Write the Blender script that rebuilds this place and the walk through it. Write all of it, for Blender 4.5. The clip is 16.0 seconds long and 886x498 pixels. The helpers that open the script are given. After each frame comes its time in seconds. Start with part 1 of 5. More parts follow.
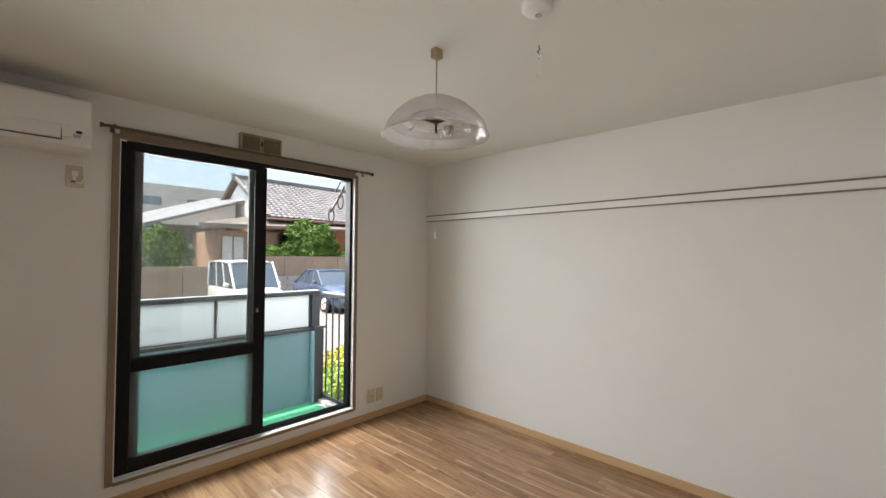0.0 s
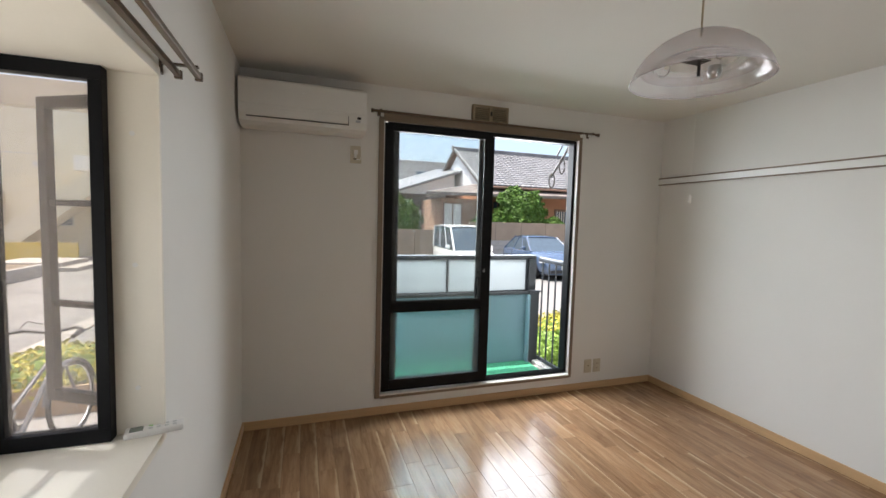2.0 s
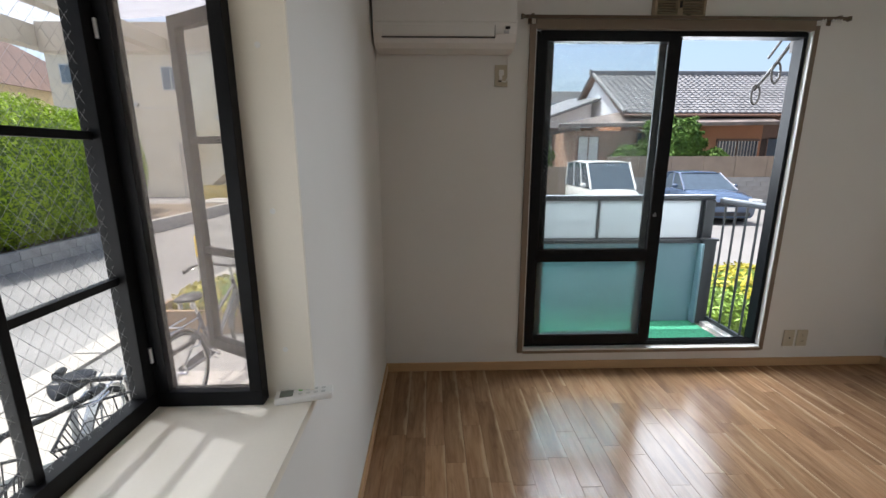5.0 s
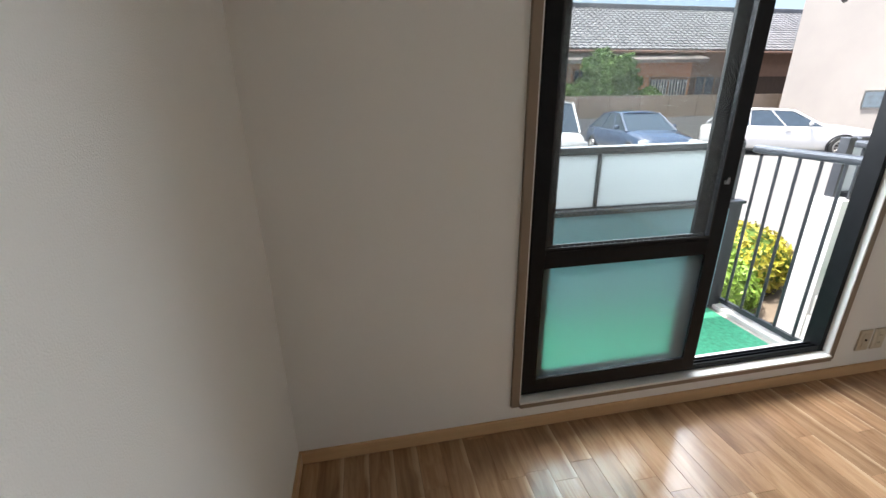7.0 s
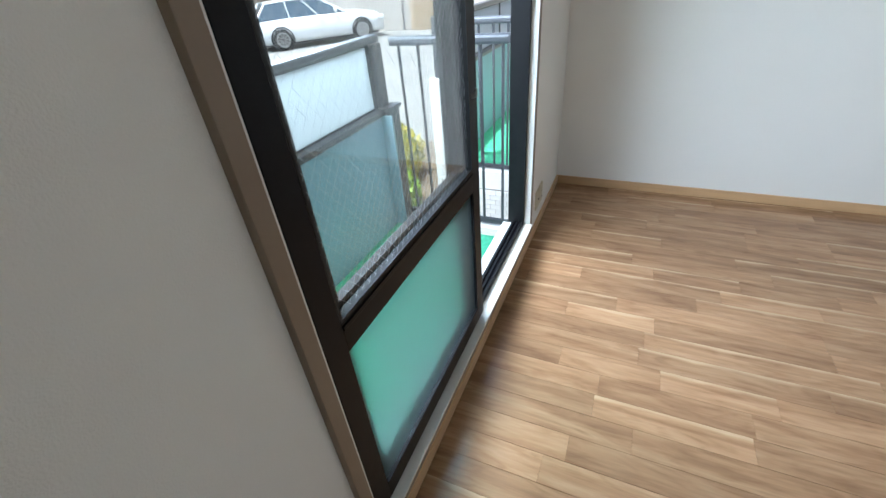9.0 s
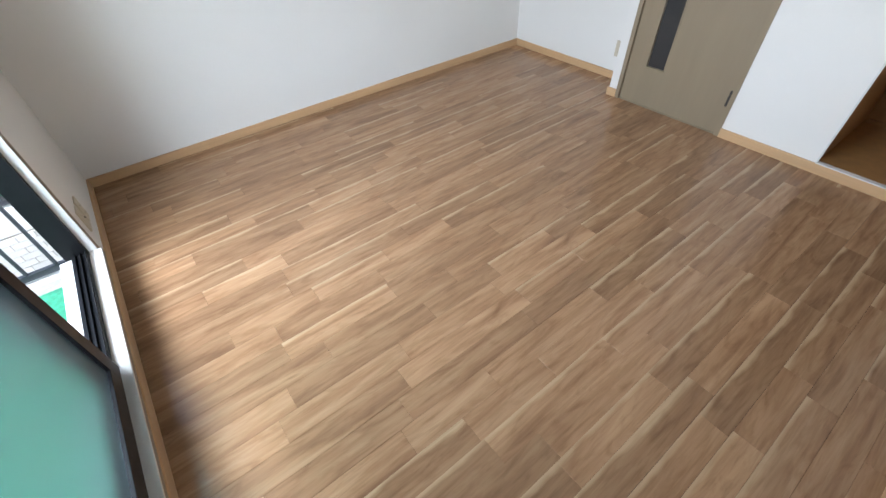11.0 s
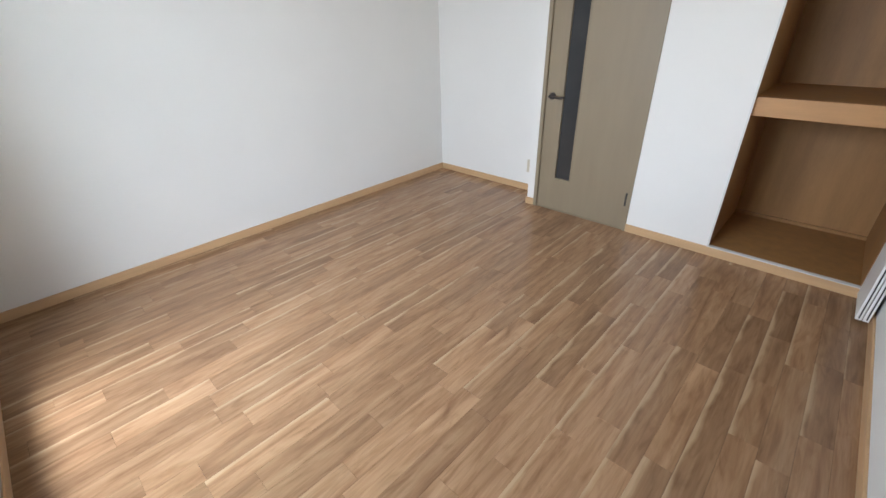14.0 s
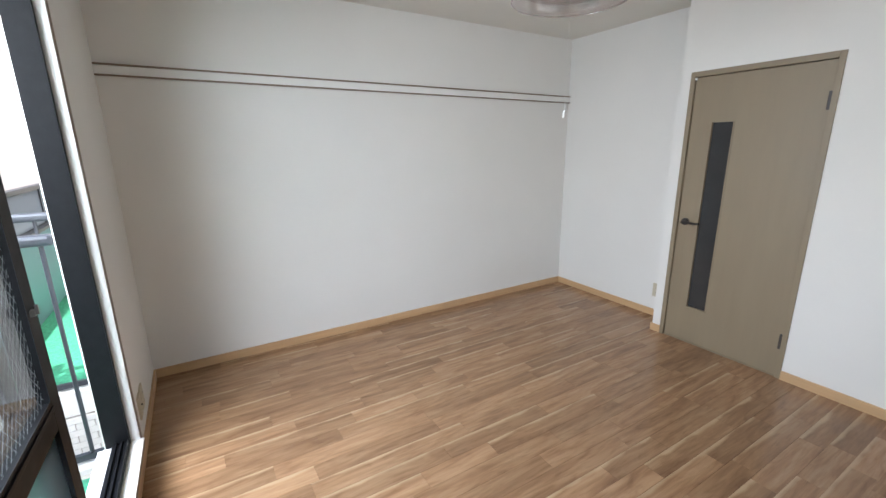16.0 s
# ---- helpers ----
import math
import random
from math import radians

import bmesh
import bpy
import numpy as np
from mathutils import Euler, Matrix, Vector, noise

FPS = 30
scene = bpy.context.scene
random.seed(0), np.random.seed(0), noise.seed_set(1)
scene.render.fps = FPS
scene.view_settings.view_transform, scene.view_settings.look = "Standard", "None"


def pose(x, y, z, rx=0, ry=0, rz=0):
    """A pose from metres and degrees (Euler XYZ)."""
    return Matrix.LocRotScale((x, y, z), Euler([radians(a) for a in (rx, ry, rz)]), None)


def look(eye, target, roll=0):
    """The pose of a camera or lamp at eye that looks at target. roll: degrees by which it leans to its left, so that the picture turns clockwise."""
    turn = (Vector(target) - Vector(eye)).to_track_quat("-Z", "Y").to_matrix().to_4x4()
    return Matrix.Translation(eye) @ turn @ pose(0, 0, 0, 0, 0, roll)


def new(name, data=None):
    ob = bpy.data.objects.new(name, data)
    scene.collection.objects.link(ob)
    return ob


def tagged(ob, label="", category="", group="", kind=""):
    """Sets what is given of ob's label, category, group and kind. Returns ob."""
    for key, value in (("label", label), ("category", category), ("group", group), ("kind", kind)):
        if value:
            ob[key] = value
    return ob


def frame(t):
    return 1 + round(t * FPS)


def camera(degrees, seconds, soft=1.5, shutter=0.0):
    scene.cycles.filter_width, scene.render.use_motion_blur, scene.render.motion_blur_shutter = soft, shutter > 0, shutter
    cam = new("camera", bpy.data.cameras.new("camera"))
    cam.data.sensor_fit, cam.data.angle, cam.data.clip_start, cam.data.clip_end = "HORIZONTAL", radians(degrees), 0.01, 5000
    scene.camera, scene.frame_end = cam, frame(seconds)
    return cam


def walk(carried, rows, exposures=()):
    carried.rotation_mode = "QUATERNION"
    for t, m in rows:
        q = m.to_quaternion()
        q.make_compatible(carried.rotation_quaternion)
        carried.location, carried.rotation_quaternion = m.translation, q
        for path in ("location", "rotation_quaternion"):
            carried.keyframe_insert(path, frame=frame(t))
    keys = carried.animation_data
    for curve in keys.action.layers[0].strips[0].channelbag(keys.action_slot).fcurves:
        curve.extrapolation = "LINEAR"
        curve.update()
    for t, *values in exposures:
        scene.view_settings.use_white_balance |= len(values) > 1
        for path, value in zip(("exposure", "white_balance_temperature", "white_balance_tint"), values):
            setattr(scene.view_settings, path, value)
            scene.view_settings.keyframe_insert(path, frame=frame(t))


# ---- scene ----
cam = camera(94.0, 16.0)
PATH = [
    (0, (0.501, -3.181, 1.529), (1.952, -1.805, 1.567), 0.5),
    (0.5, (0.472, -3.139, 1.529), (1.824, -1.666, 1.562), 0.9),
    (1, (0.459, -3.108, 1.519), (1.637, -1.492, 1.515), 1.2),
    (1.5, (0.436, -3.093, 1.512), (1.361, -1.321, 1.443), 1.5),
    (2, (0.403, -3.098, 1.516), (1.043, -1.208, 1.377), 1.6),
    (2.5, (0.377, -3.113, 1.515), (0.755, -1.16, 1.314), 1),
    (3, (0.368, -3.12, 1.515), (0.55, -1.144, 1.262), 0.2),
    (3.5, (0.374, -3.11, 1.518), (0.461, -1.133, 1.227), -0.3),
    (4, (0.361, -3.024, 1.51), (0.415, -1.053, 1.177), -0.5),
    (4.5, (0.327, -2.863, 1.52), (0.376, -0.901, 1.139), -0.4),
    (5, (0.327, -2.696, 1.491), (0.382, -0.745, 1.055), -0.1),
    (5.2, (0.343, -2.601, 1.488), (0.394, -0.655, 1.03), -0.1),
    (7.3, (0.354, -1.219, 1.429), (0.853, 0.572, 0.694), -1.1),
    (7.5, (0.365, -1.081, 1.424), (0.975, 0.659, 0.649), -1.4),
    (8, (0.426, -0.804, 1.434), (1.328, 0.755, 0.564), -3.6),
    (8.5, (0.517, -0.59, 1.426), (1.739, 0.64, 0.428), -5.2),
    (9, (0.596, -0.459, 1.426), (2.085, 0.275, 0.311), -5.3),
    (9.5, (0.588, -0.381, 1.458), (2.163, -0.201, 0.239), -4.9),
    (10, (0.553, -0.421, 1.48), (2.041, -0.736, 0.181), -3.6),
    (10.2, (0.538, -0.465, 1.492), (1.96, -0.933, 0.165), -3.1),
    (12.3, (0.498, -0.499, 1.463), (1.488, -1.531, 0.065), -3.1),
    (12.5, (0.462, -0.49, 1.442), (1.469, -1.54, 0.069), -2.6),
    (13, (0.467, -0.47, 1.436), (1.515, -1.584, 0.147), -2.1),
    (13.5, (0.442, -0.462, 1.444), (1.578, -1.645, 0.299), -2),
    (14, (0.439, -0.46, 1.454), (1.659, -1.72, 0.492), -1.7),
    (14.5, (0.447, -0.441, 1.479), (1.746, -1.756, 0.715), -1.6),
    (15, (0.449, -0.433, 1.48), (1.842, -1.738, 0.884), -1.2),
    (15.5, (0.466, -0.415, 1.498), (1.987, -1.611, 0.993), -1.1),
    (16, (0.477, -0.387, 1.496), (2.141, -1.385, 1.011), -0.6),
]
EXPOSURE = [(0, 1.42, 6750, 10), (1.5, 1.4, 6550, 10), (2.5, 1.2, 6250, 10), (3.5, 1.07, 6050, 10), (5.2, 1.04, 6150, 10), (7.5, 1.58, 6250, 10), (8.3, 1.7, 5800, 6), (9, 1.67, 5550, 4), (10.2, 1.74, 5850, 6), (12.5, 1.98, 5600, 10), (14, 1.82, 5950, 10), (15.5, 1.75, 6250, 10), (16, 1.6, 6000, 10)]
walk(cam, [(t, look(eye, target, roll)) for t, eye, target, roll in PATH], EXPOSURE)

# ---- world, sun, exposure ----
SUN = Vector((-0.306, 0.111, 0.946))
world = bpy.data.worlds.new("sky")
scene.world = world
world.use_nodes = True
wn = world.node_tree
sky = wn.nodes.new("ShaderNodeTexSky")
sky.sky_type, sky.sun_disc = "NISHITA", False
sky.sun_elevation, sky.sun_rotation = radians(71), math.atan2(SUN.x, SUN.y)
sky.dust_density, sky.ozone_density = 5.0, 1.0
wn.links.new(sky.outputs[0], wn.nodes["Background"].inputs[0])
wn.nodes["Background"].inputs[1].default_value = 0.15
sun = new("sun", bpy.data.lights.new("sun", "SUN"))
sun.data.energy, sun.data.angle, sun.data.color = 3.6, radians(0.53), (1.0, 0.95, 0.88)
sun.matrix_world = look(SUN * 30, (0, 0, 0))


def window_lamp(name, m, w, h, energy, spread=150, colour=(0.91, 0.955, 1.0)):
    lamp = new(name, bpy.data.lights.new(name, "AREA"))
    lamp.data.shape, lamp.data.size, lamp.data.size_y = "RECTANGLE", w, h
    lamp.data.energy, lamp.data.color, lamp.data.spread = energy, colour, radians(spread)
    lamp.matrix_world = m
    return lamp


# ---- materials ----
def mat(name, base, rough=0.6, metal=0.0, spec=0.5, var=0.06, scale=6.0, fine=120.0, bump=0.0, bump_scale=None, stretch=None):
    """Plain procedural surface: two scales of tone, roughness variation and a fine relief."""
    m = bpy.data.materials.new(name)
    m.use_nodes = True
    nt = m.node_tree
    b = nt.nodes["Principled BSDF"]
    co = nt.nodes.new("ShaderNodeTexCoord")
    mp = nt.nodes.new("ShaderNodeMapping")
    nt.links.new(co.outputs["Object"], mp.inputs[0])
    if stretch:
        mp.inputs["Scale"].default_value = stretch
    n1, n2 = nt.nodes.new("ShaderNodeTexNoise"), nt.nodes.new("ShaderNodeTexNoise")
    n1.inputs["Scale"].default_value, n2.inputs["Scale"].default_value = scale, fine
    n1.inputs["Detail"].default_value = 5
    for n in (n1, n2):
        nt.links.new(mp.outputs[0], n.inputs["Vector"])
    ad = nt.nodes.new("ShaderNodeMath")
    ad.operation = "MULTIPLY_ADD"
    nt.links.new(n2.outputs["Fac"], ad.inputs[0])
    ad.inputs[1].default_value = 0.35
    nt.links.new(n1.outputs["Fac"], ad.inputs[2])
    rp = nt.nodes.new("ShaderNodeValToRGB")
    lo, hi = rp.color_ramp.elements
    lo.position, hi.position = 0.35, 1.0
    lo.color = (*[c * (1 - var * 1.6) for c in base], 1)
    hi.color = (*[min(1, c * (1 + var)) for c in base], 1)
    nt.links.new(ad.outputs[0], rp.inputs[0])
    nt.links.new(rp.outputs[0], b.inputs["Base Color"])
    rr = nt.nodes.new("ShaderNodeMapRange")
    rr.inputs["To Min"].default_value, rr.inputs["To Max"].default_value = max(0.02, rough - 0.08), min(1, rough + 0.08)
    nt.links.new(n1.outputs["Fac"], rr.inputs[0])
    nt.links.new(rr.outputs[0], b.inputs["Roughness"])
    b.inputs["Metallic"].default_value = metal
    b.inputs["Specular IOR Level"].default_value = spec
    if bump:
        n3 = nt.nodes.new("ShaderNodeTexNoise")
        n3.inputs["Scale"].default_value = bump_scale or fine
        nt.links.new(mp.outputs[0], n3.inputs["Vector"])
        bp = nt.nodes.new("ShaderNodeBump")
        bp.inputs["Strength"].default_value, bp.inputs["Distance"].default_value = bump, 0.004
        nt.links.new(n3.outputs["Fac"], bp.inputs["Height"])
        nt.links.new(bp.outputs[0], b.inputs["Normal"])
    return m


def glass(name, tint=(0.87, 0.905, 0.9), gloss=1.0, rough=0.0):
    """Thin clear pane: lets light straight through, mirrors by Fresnel."""
    m = bpy.data.materials.new(name)
    m.use_nodes = True
    nt = m.node_tree
    nt.nodes.remove(nt.nodes["Principled BSDF"])
    tr, gl, lw, pw, ml, mx = (nt.nodes.new("ShaderNode" + k) for k in ("BsdfTransparent", "BsdfGlossy", "LayerWeight", "Math", "Math", "MixShader"))
    tr.inputs[0].default_value = (*tint, 1)
    gl.inputs["Roughness"].default_value = rough
    lw.inputs["Blend"].default_value = 0.5
    pw.operation, ml.operation = "POWER", "MULTIPLY_ADD"
    pw.inputs[1].default_value = 4.5
    ml.inputs[1].default_value, ml.inputs[2].default_value = 0.85 * gloss, 0.03 * gloss
    nt.links.new(lw.outputs["Facing"], pw.inputs[0])
    nt.links.new(pw.outputs[0], ml.inputs[0])
    nt.links.new(ml.outputs[0], mx.inputs[0])
    nt.links.new(tr.outputs[0], mx.inputs[1])
    nt.links.new(gl.outputs[0], mx.inputs[2])
    nt.links.new(mx.outputs[0], nt.nodes["Material Output"].inputs[0])
    return m


def frosted(name, colour, clear=0.25, rough=0.35):
    """Figured pane: scatters light through, with a little soft gloss."""
    m = bpy.data.materials.new(name)
    m.use_nodes = True
    nt = m.node_tree
    nt.nodes.remove(nt.nodes["Principled BSDF"])
    tl, df, mx, gl, m2 = (nt.nodes.new("ShaderNode" + k) for k in ("BsdfTranslucent", "BsdfRefraction", "MixShader", "BsdfGlossy", "MixShader"))
    tl.inputs[0].default_value = df.inputs[0].default_value = (*colour, 1)
    df.inputs["Roughness"].default_value, df.inputs["IOR"].default_value = rough, 1.3
    mx.inputs[0].default_value = clear
    gl.inputs["Roughness"].default_value = 0.3
    m2.inputs[0].default_value = 0.05
    nt.links.new(tl.outputs[0], mx.inputs[1])
    nt.links.new(df.outputs[0], mx.inputs[2])
    nt.links.new(mx.outputs[0], m2.inputs[1])
    nt.links.new(gl.outputs[0], m2.inputs[2])
    nt.links.new(m2.outputs[0], nt.nodes["Material Output"].inputs[0])
    return m


def wood_floor(name):
    """Walnut-look strip floor: tone by strip, long grain, a pale sapwood edge, soft varnish."""
    m = bpy.data.materials.new(name)
    m.use_nodes = True
    nt = m.node_tree
    b = nt.nodes["Principled BSDF"]
    new_node, link = nt.nodes.new, nt.links.new
    co, oi = new_node("ShaderNodeTexCoord"), new_node("ShaderNodeObjectInfo")
    off = new_node("ShaderNodeVectorMath")
    off.operation = "SCALE"
    cmb = new_node("ShaderNodeCombineXYZ")
    for k in range(3):
        link(oi.outputs["Random"], cmb.inputs[k])
    link(cmb.outputs[0], off.inputs[0])
    off.inputs["Scale"].default_value = 37.0
    ad = new_node("ShaderNodeVectorMath")
    link(co.outputs["Object"], ad.inputs[0])
    link(off.outputs[0], ad.inputs[1])
    mp = new_node("ShaderNodeMapping")
    mp.inputs["Scale"].default_value = (15, 1.5, 1)
    link(ad.outputs[0], mp.inputs[0])
    grain = new_node("ShaderNodeTexNoise")
    grain.inputs["Scale"].default_value, grain.inputs["Detail"].default_value, grain.inputs["Distortion"].default_value = 1.0, 7, 1.1
    link(mp.outputs[0], grain.inputs["Vector"])
    ramp = new_node("ShaderNodeValToRGB")
    e = ramp.color_ramp.elements
    e[0].position, e[0].color = 0.24, (0.205, 0.113, 0.06, 1)
    e[1].position, e[1].color = 0.82, (0.42, 0.265, 0.15, 1)
    mid = e.new(0.5)
    mid.color = (0.315, 0.184, 0.099, 1)
    link(grain.outputs["Fac"], ramp.inputs[0])
    # tone of the strip
    tone = new_node("ShaderNodeMapRange")
    tone.inputs["To Min"].default_value, tone.inputs["To Max"].default_value = 0.83, 1.17
    link(oi.outputs["Random"], tone.inputs[0])
    mul = new_node("ShaderNodeMixRGB")
    mul.blend_type, mul.inputs[0].default_value = "MULTIPLY", 1.0
    # dark figure and knots
    mp2 = new_node("ShaderNodeMapping")
    mp2.inputs["Scale"].default_value = (17, 3.2, 1)
    link(ad.outputs[0], mp2.inputs[0])
    fig = new_node("ShaderNodeTexNoise")
    fig.inputs["Scale"].default_value, fig.inputs["Detail"].default_value, fig.inputs["Distortion"].default_value = 1.0, 4, 2.6
    link(mp2.outputs[0], fig.inputs["Vector"])
    fr_ = new_node("ShaderNodeValToRGB")
    fe = fr_.color_ramp.elements
    fe[0].position, fe[0].color = 0.3, (0.6, 0.55, 0.5, 1)
    fe[1].position, fe[1].color = 0.52, (1, 1, 1, 1)
    link(fig.outputs["Fac"], fr_.inputs[0])
    dk = new_node("ShaderNodeMixRGB")
    dk.blend_type, dk.inputs[0].default_value = "MULTIPLY", 0.45
    link(ramp.outputs[0], dk.inputs[1])
    link(fr_.outputs[0], dk.inputs[2])
    link(dk.outputs[0], mul.inputs[1])
    link(tone.outputs[0], mul.inputs[2])
    # pale sapwood along one edge of some strips
    sx = new_node("ShaderNodeSeparateXYZ")
    link(co.outputs["Object"], sx.inputs[0])
    wob = new_node("ShaderNodeTexNoise")
    wob.inputs["Scale"].default_value = 5.0
    link(ad.outputs[0], wob.inputs["Vector"])
    wm = new_node("ShaderNodeMath")
    wm.operation = "MULTIPLY_ADD"
    link(wob.outputs["Fac"], wm.inputs[0])
    wm.inputs[1].default_value = 0.05
    link(sx.outputs["X"], wm.inputs[2])
    edge = new_node("ShaderNodeMapRange")
    edge.inputs["From Min"].default_value, edge.inputs["From Max"].default_value = 0.056, 0.072
    link(wm.outputs[0], edge.inputs[0])
    fr = new_node("ShaderNodeMath")
    fr.operation = "MULTIPLY"
    fr.inputs[1].default_value = 7.31
    link(oi.outputs["Random"], fr.inputs[0])
    fr2 = new_node("ShaderNodeMath")
    fr2.operation = "FRACT"
    link(fr.outputs[0], fr2.inputs[0])
    gate = new_node("ShaderNodeMath")
    gate.operation = "LESS_THAN"
    gate.inputs[1].default_value = 0.42
    link(fr2.outputs[0], gate.inputs[0])
    both = new_node("ShaderNodeMath")
    both.operation = "MULTIPLY"
    link(edge.outputs[0], both.inputs[0])
    link(gate.outputs[0], both.inputs[1])
    half = new_node("ShaderNodeMath")
    half.operation = "MULTIPLY"
    half.inputs[1].default_value = 0.8
    link(both.outputs[0], half.inputs[0])
    sap = new_node("ShaderNodeMixRGB")
    sap.inputs[2].default_value = (0.50, 0.35, 0.21, 1)
    link(half.outputs[0], sap.inputs[0])
    link(mul.outputs[0], sap.inputs[1])
    mp3 = new_node("ShaderNodeMapping")
    mp3.inputs["Scale"].default_value = (95, 5, 1)
    link(ad.outputs[0], mp3.inputs[0])
    pore = new_node("ShaderNodeTexNoise")
    pore.inputs["Scale"].default_value, pore.inputs["Detail"].default_value, pore.inputs["Distortion"].default_value = 1.0, 3, 0.6
    link(mp3.outputs[0], pore.inputs["Vector"])
    pr_ = new_node("ShaderNodeValToRGB")
    pe = pr_.color_ramp.elements
    pe[0].position, pe[0].color = 0.34, (0.7, 0.66, 0.62, 1)
    pe[1].position, pe[1].color = 0.56, (1.04, 1.04, 1.04, 1)
    link(pore.outputs["Fac"], pr_.inputs[0])
    fin = new_node("ShaderNodeMixRGB")
    fin.blend_type, fin.inputs[0].default_value = "MULTIPLY", 0.38
    link(sap.outputs[0], fin.inputs[1])
    link(pr_.outputs[0], fin.inputs[2])
    link(fin.outputs[0], b.inputs["Base Color"])
    smear = new_node("ShaderNodeTexNoise")
    smear.inputs["Scale"].default_value = 9.0
    link(co.outputs["Object"], smear.inputs["Vector"])
    rr = new_node("ShaderNodeMapRange")
    rr.inputs["To Min"].default_value, rr.inputs["To Max"].default_value = 0.14, 0.22
    link(smear.outputs["Fac"], rr.inputs[0])
    link(rr.outputs[0], b.inputs["Roughness"])
    bp = new_node("ShaderNodeBump")
    b.inputs["Specular IOR Level"].default_value = 0.34
    bp.inputs["Strength"].default_value, bp.inputs["Distance"].default_value = 0.12, 0.002
    link(grain.outputs["Fac"], bp.inputs["Height"])
    link(bp.outputs[0], b.inputs["Normal"])
    return m


M_WALL = mat("wallpaper", (0.76, 0.745, 0.71), 0.8, spec=0.25, var=0.025, scale=1.5, fine=260, bump=0.25, bump_scale=330)
M_CEIL = mat("ceiling_paper", (0.76, 0.74, 0.69), 0.85, spec=0.2, var=0.03, scale=1.2, fine=200, bump=0.2, bump_scale=280)
M_FLOOR = wood_floor("strip_floor")
M_GROOVE = mat("floor_joint", (0.07, 0.045, 0.03), 0.7)
M_BASE = mat("baseboard_wood", (0.56, 0.36, 0.19), 0.42, var=0.08, scale=3, fine=60, stretch=(1, 1, 14))
M_CASING = mat("taupe_casing", (0.215, 0.162, 0.112), 0.5, var=0.05, scale=4, fine=90)
M_CASING_IN = mat("pale_reveal", (0.66, 0.65, 0.62), 0.5, var=0.03)
M_ALU = mat("black_aluminium", (0.008, 0.0083, 0.0095), 0.45, metal=0.0, spec=0.14, var=0.2, scale=20)
M_GASKET = mat("black_gasket", (0.008, 0.008, 0.008), 0.7)
M_STEEL = mat("bright_steel", (0.55, 0.55, 0.55), 0.3, metal=1.0)
M_SCREEN = bpy.data.materials.new("insect_screen")
M_SCREEN.use_nodes = True
_t = M_SCREEN.node_tree
_t.nodes.remove(_t.nodes["Principled BSDF"])
_a, _b, _m = (_t.nodes.new("ShaderNode" + k) for k in ("BsdfTransparent", "BsdfTranslucent", "MixShader"))
_a.inputs[0].default_value, _b.inputs[0].default_value, _m.inputs[0].default_value = (0.97, 0.95, 0.93, 1), (0.8, 0.71, 0.63, 1), 0.2
_t.links.new(_a.outputs[0], _m.inputs[1])
_t.links.new(_b.outputs[0], _m.inputs[2])
_t.links.new(_m.outputs[0], _t.nodes["Material Output"].inputs[0])
M_GLASS = glass("clear_glass", (0.95, 0.965, 0.96))
M_BAYGLASS = glass("bay_glass", (0.96, 0.97, 0.96))
M_FROST = frosted("figured_glass", (0.78, 0.88, 0.88), 0.99, 0.42)
M_WIRE = mat("glass_wire", (0.33, 0.34, 0.34), 0.4)
M_PANEL = frosted("balcony_panel", (0.47, 0.49, 0.49), 0.08, 0.5)
M_SILL = mat("sill_laminate", (0.79, 0.745, 0.65), 0.35, var=0.03, scale=3)
M_PLASTIC = mat("white_plastic", (0.78, 0.77, 0.74), 0.38, var=0.02)
M_BEIGE = mat("beige_plate", (0.55, 0.49, 0.37), 0.45, var=0.03)
M_DARK = mat("dark_slot", (0.02, 0.018, 0.016), 0.6)
M_DOOR = mat("taupe_door", (0.25, 0.195, 0.125), 0.5, var=0.05, scale=2.5, fine=140, bump=0.08, stretch=(6, 6, 1))
M_DOORGLASS = mat("smoked_glass", (0.04, 0.041, 0.042), 0.15, var=0.1)
M_BRONZE = mat("dark_bronze", (0.035, 0.029, 0.026), 0.45, metal=0.2)
M_LAUAN = mat("lauan_plywood", (0.32, 0.165, 0.057), 0.55, var=0.16, scale=3, fine=40, stretch=(5, 5, 0.6))
M_LAUAN_EDGE = mat("lauan_edge", (0.44, 0.235, 0.095), 0.5, var=0.1, scale=4, fine=50, stretch=(1, 8, 8))
M_TURF = mat("artificial_turf", (0.05, 0.29, 0.165), 0.9, var=0.3, scale=40, fine=400, bump=0.9, bump_scale=350)
M_PARAPET = mat("parapet_inside", (0.17, 0.275, 0.33), 0.6, var=0.06, scale=3, bump=0.15)
M_STUCCO = mat("cream_stucco", (0.74, 0.665, 0.52), 0.9, var=0.08, scale=1.2, fine=60, bump=0.4, bump_scale=90)
M_TILEW = mat("white_wall_tile", (0.55, 0.54, 0.52), 0.45, var=0.08, scale=5)
M_CONC = mat("pale_concrete", (0.34, 0.32, 0.29), 0.9, var=0.14, scale=1.3, fine=40, bump=0.4)
M_ASPH = mat("asphalt", (0.20, 0.195, 0.19), 0.95, var=0.25, scale=0.8, fine=55, bump=0.6, bump_scale=90)
M_LOT = mat("parking_lot", (0.21, 0.205, 0.197), 0.95, var=0.15, scale=0.5, fine=50, bump=0.4, bump_scale=80)
M_EARTH = mat("earth", (0.15, 0.115, 0.08), 0.95, var=0.3, scale=2)


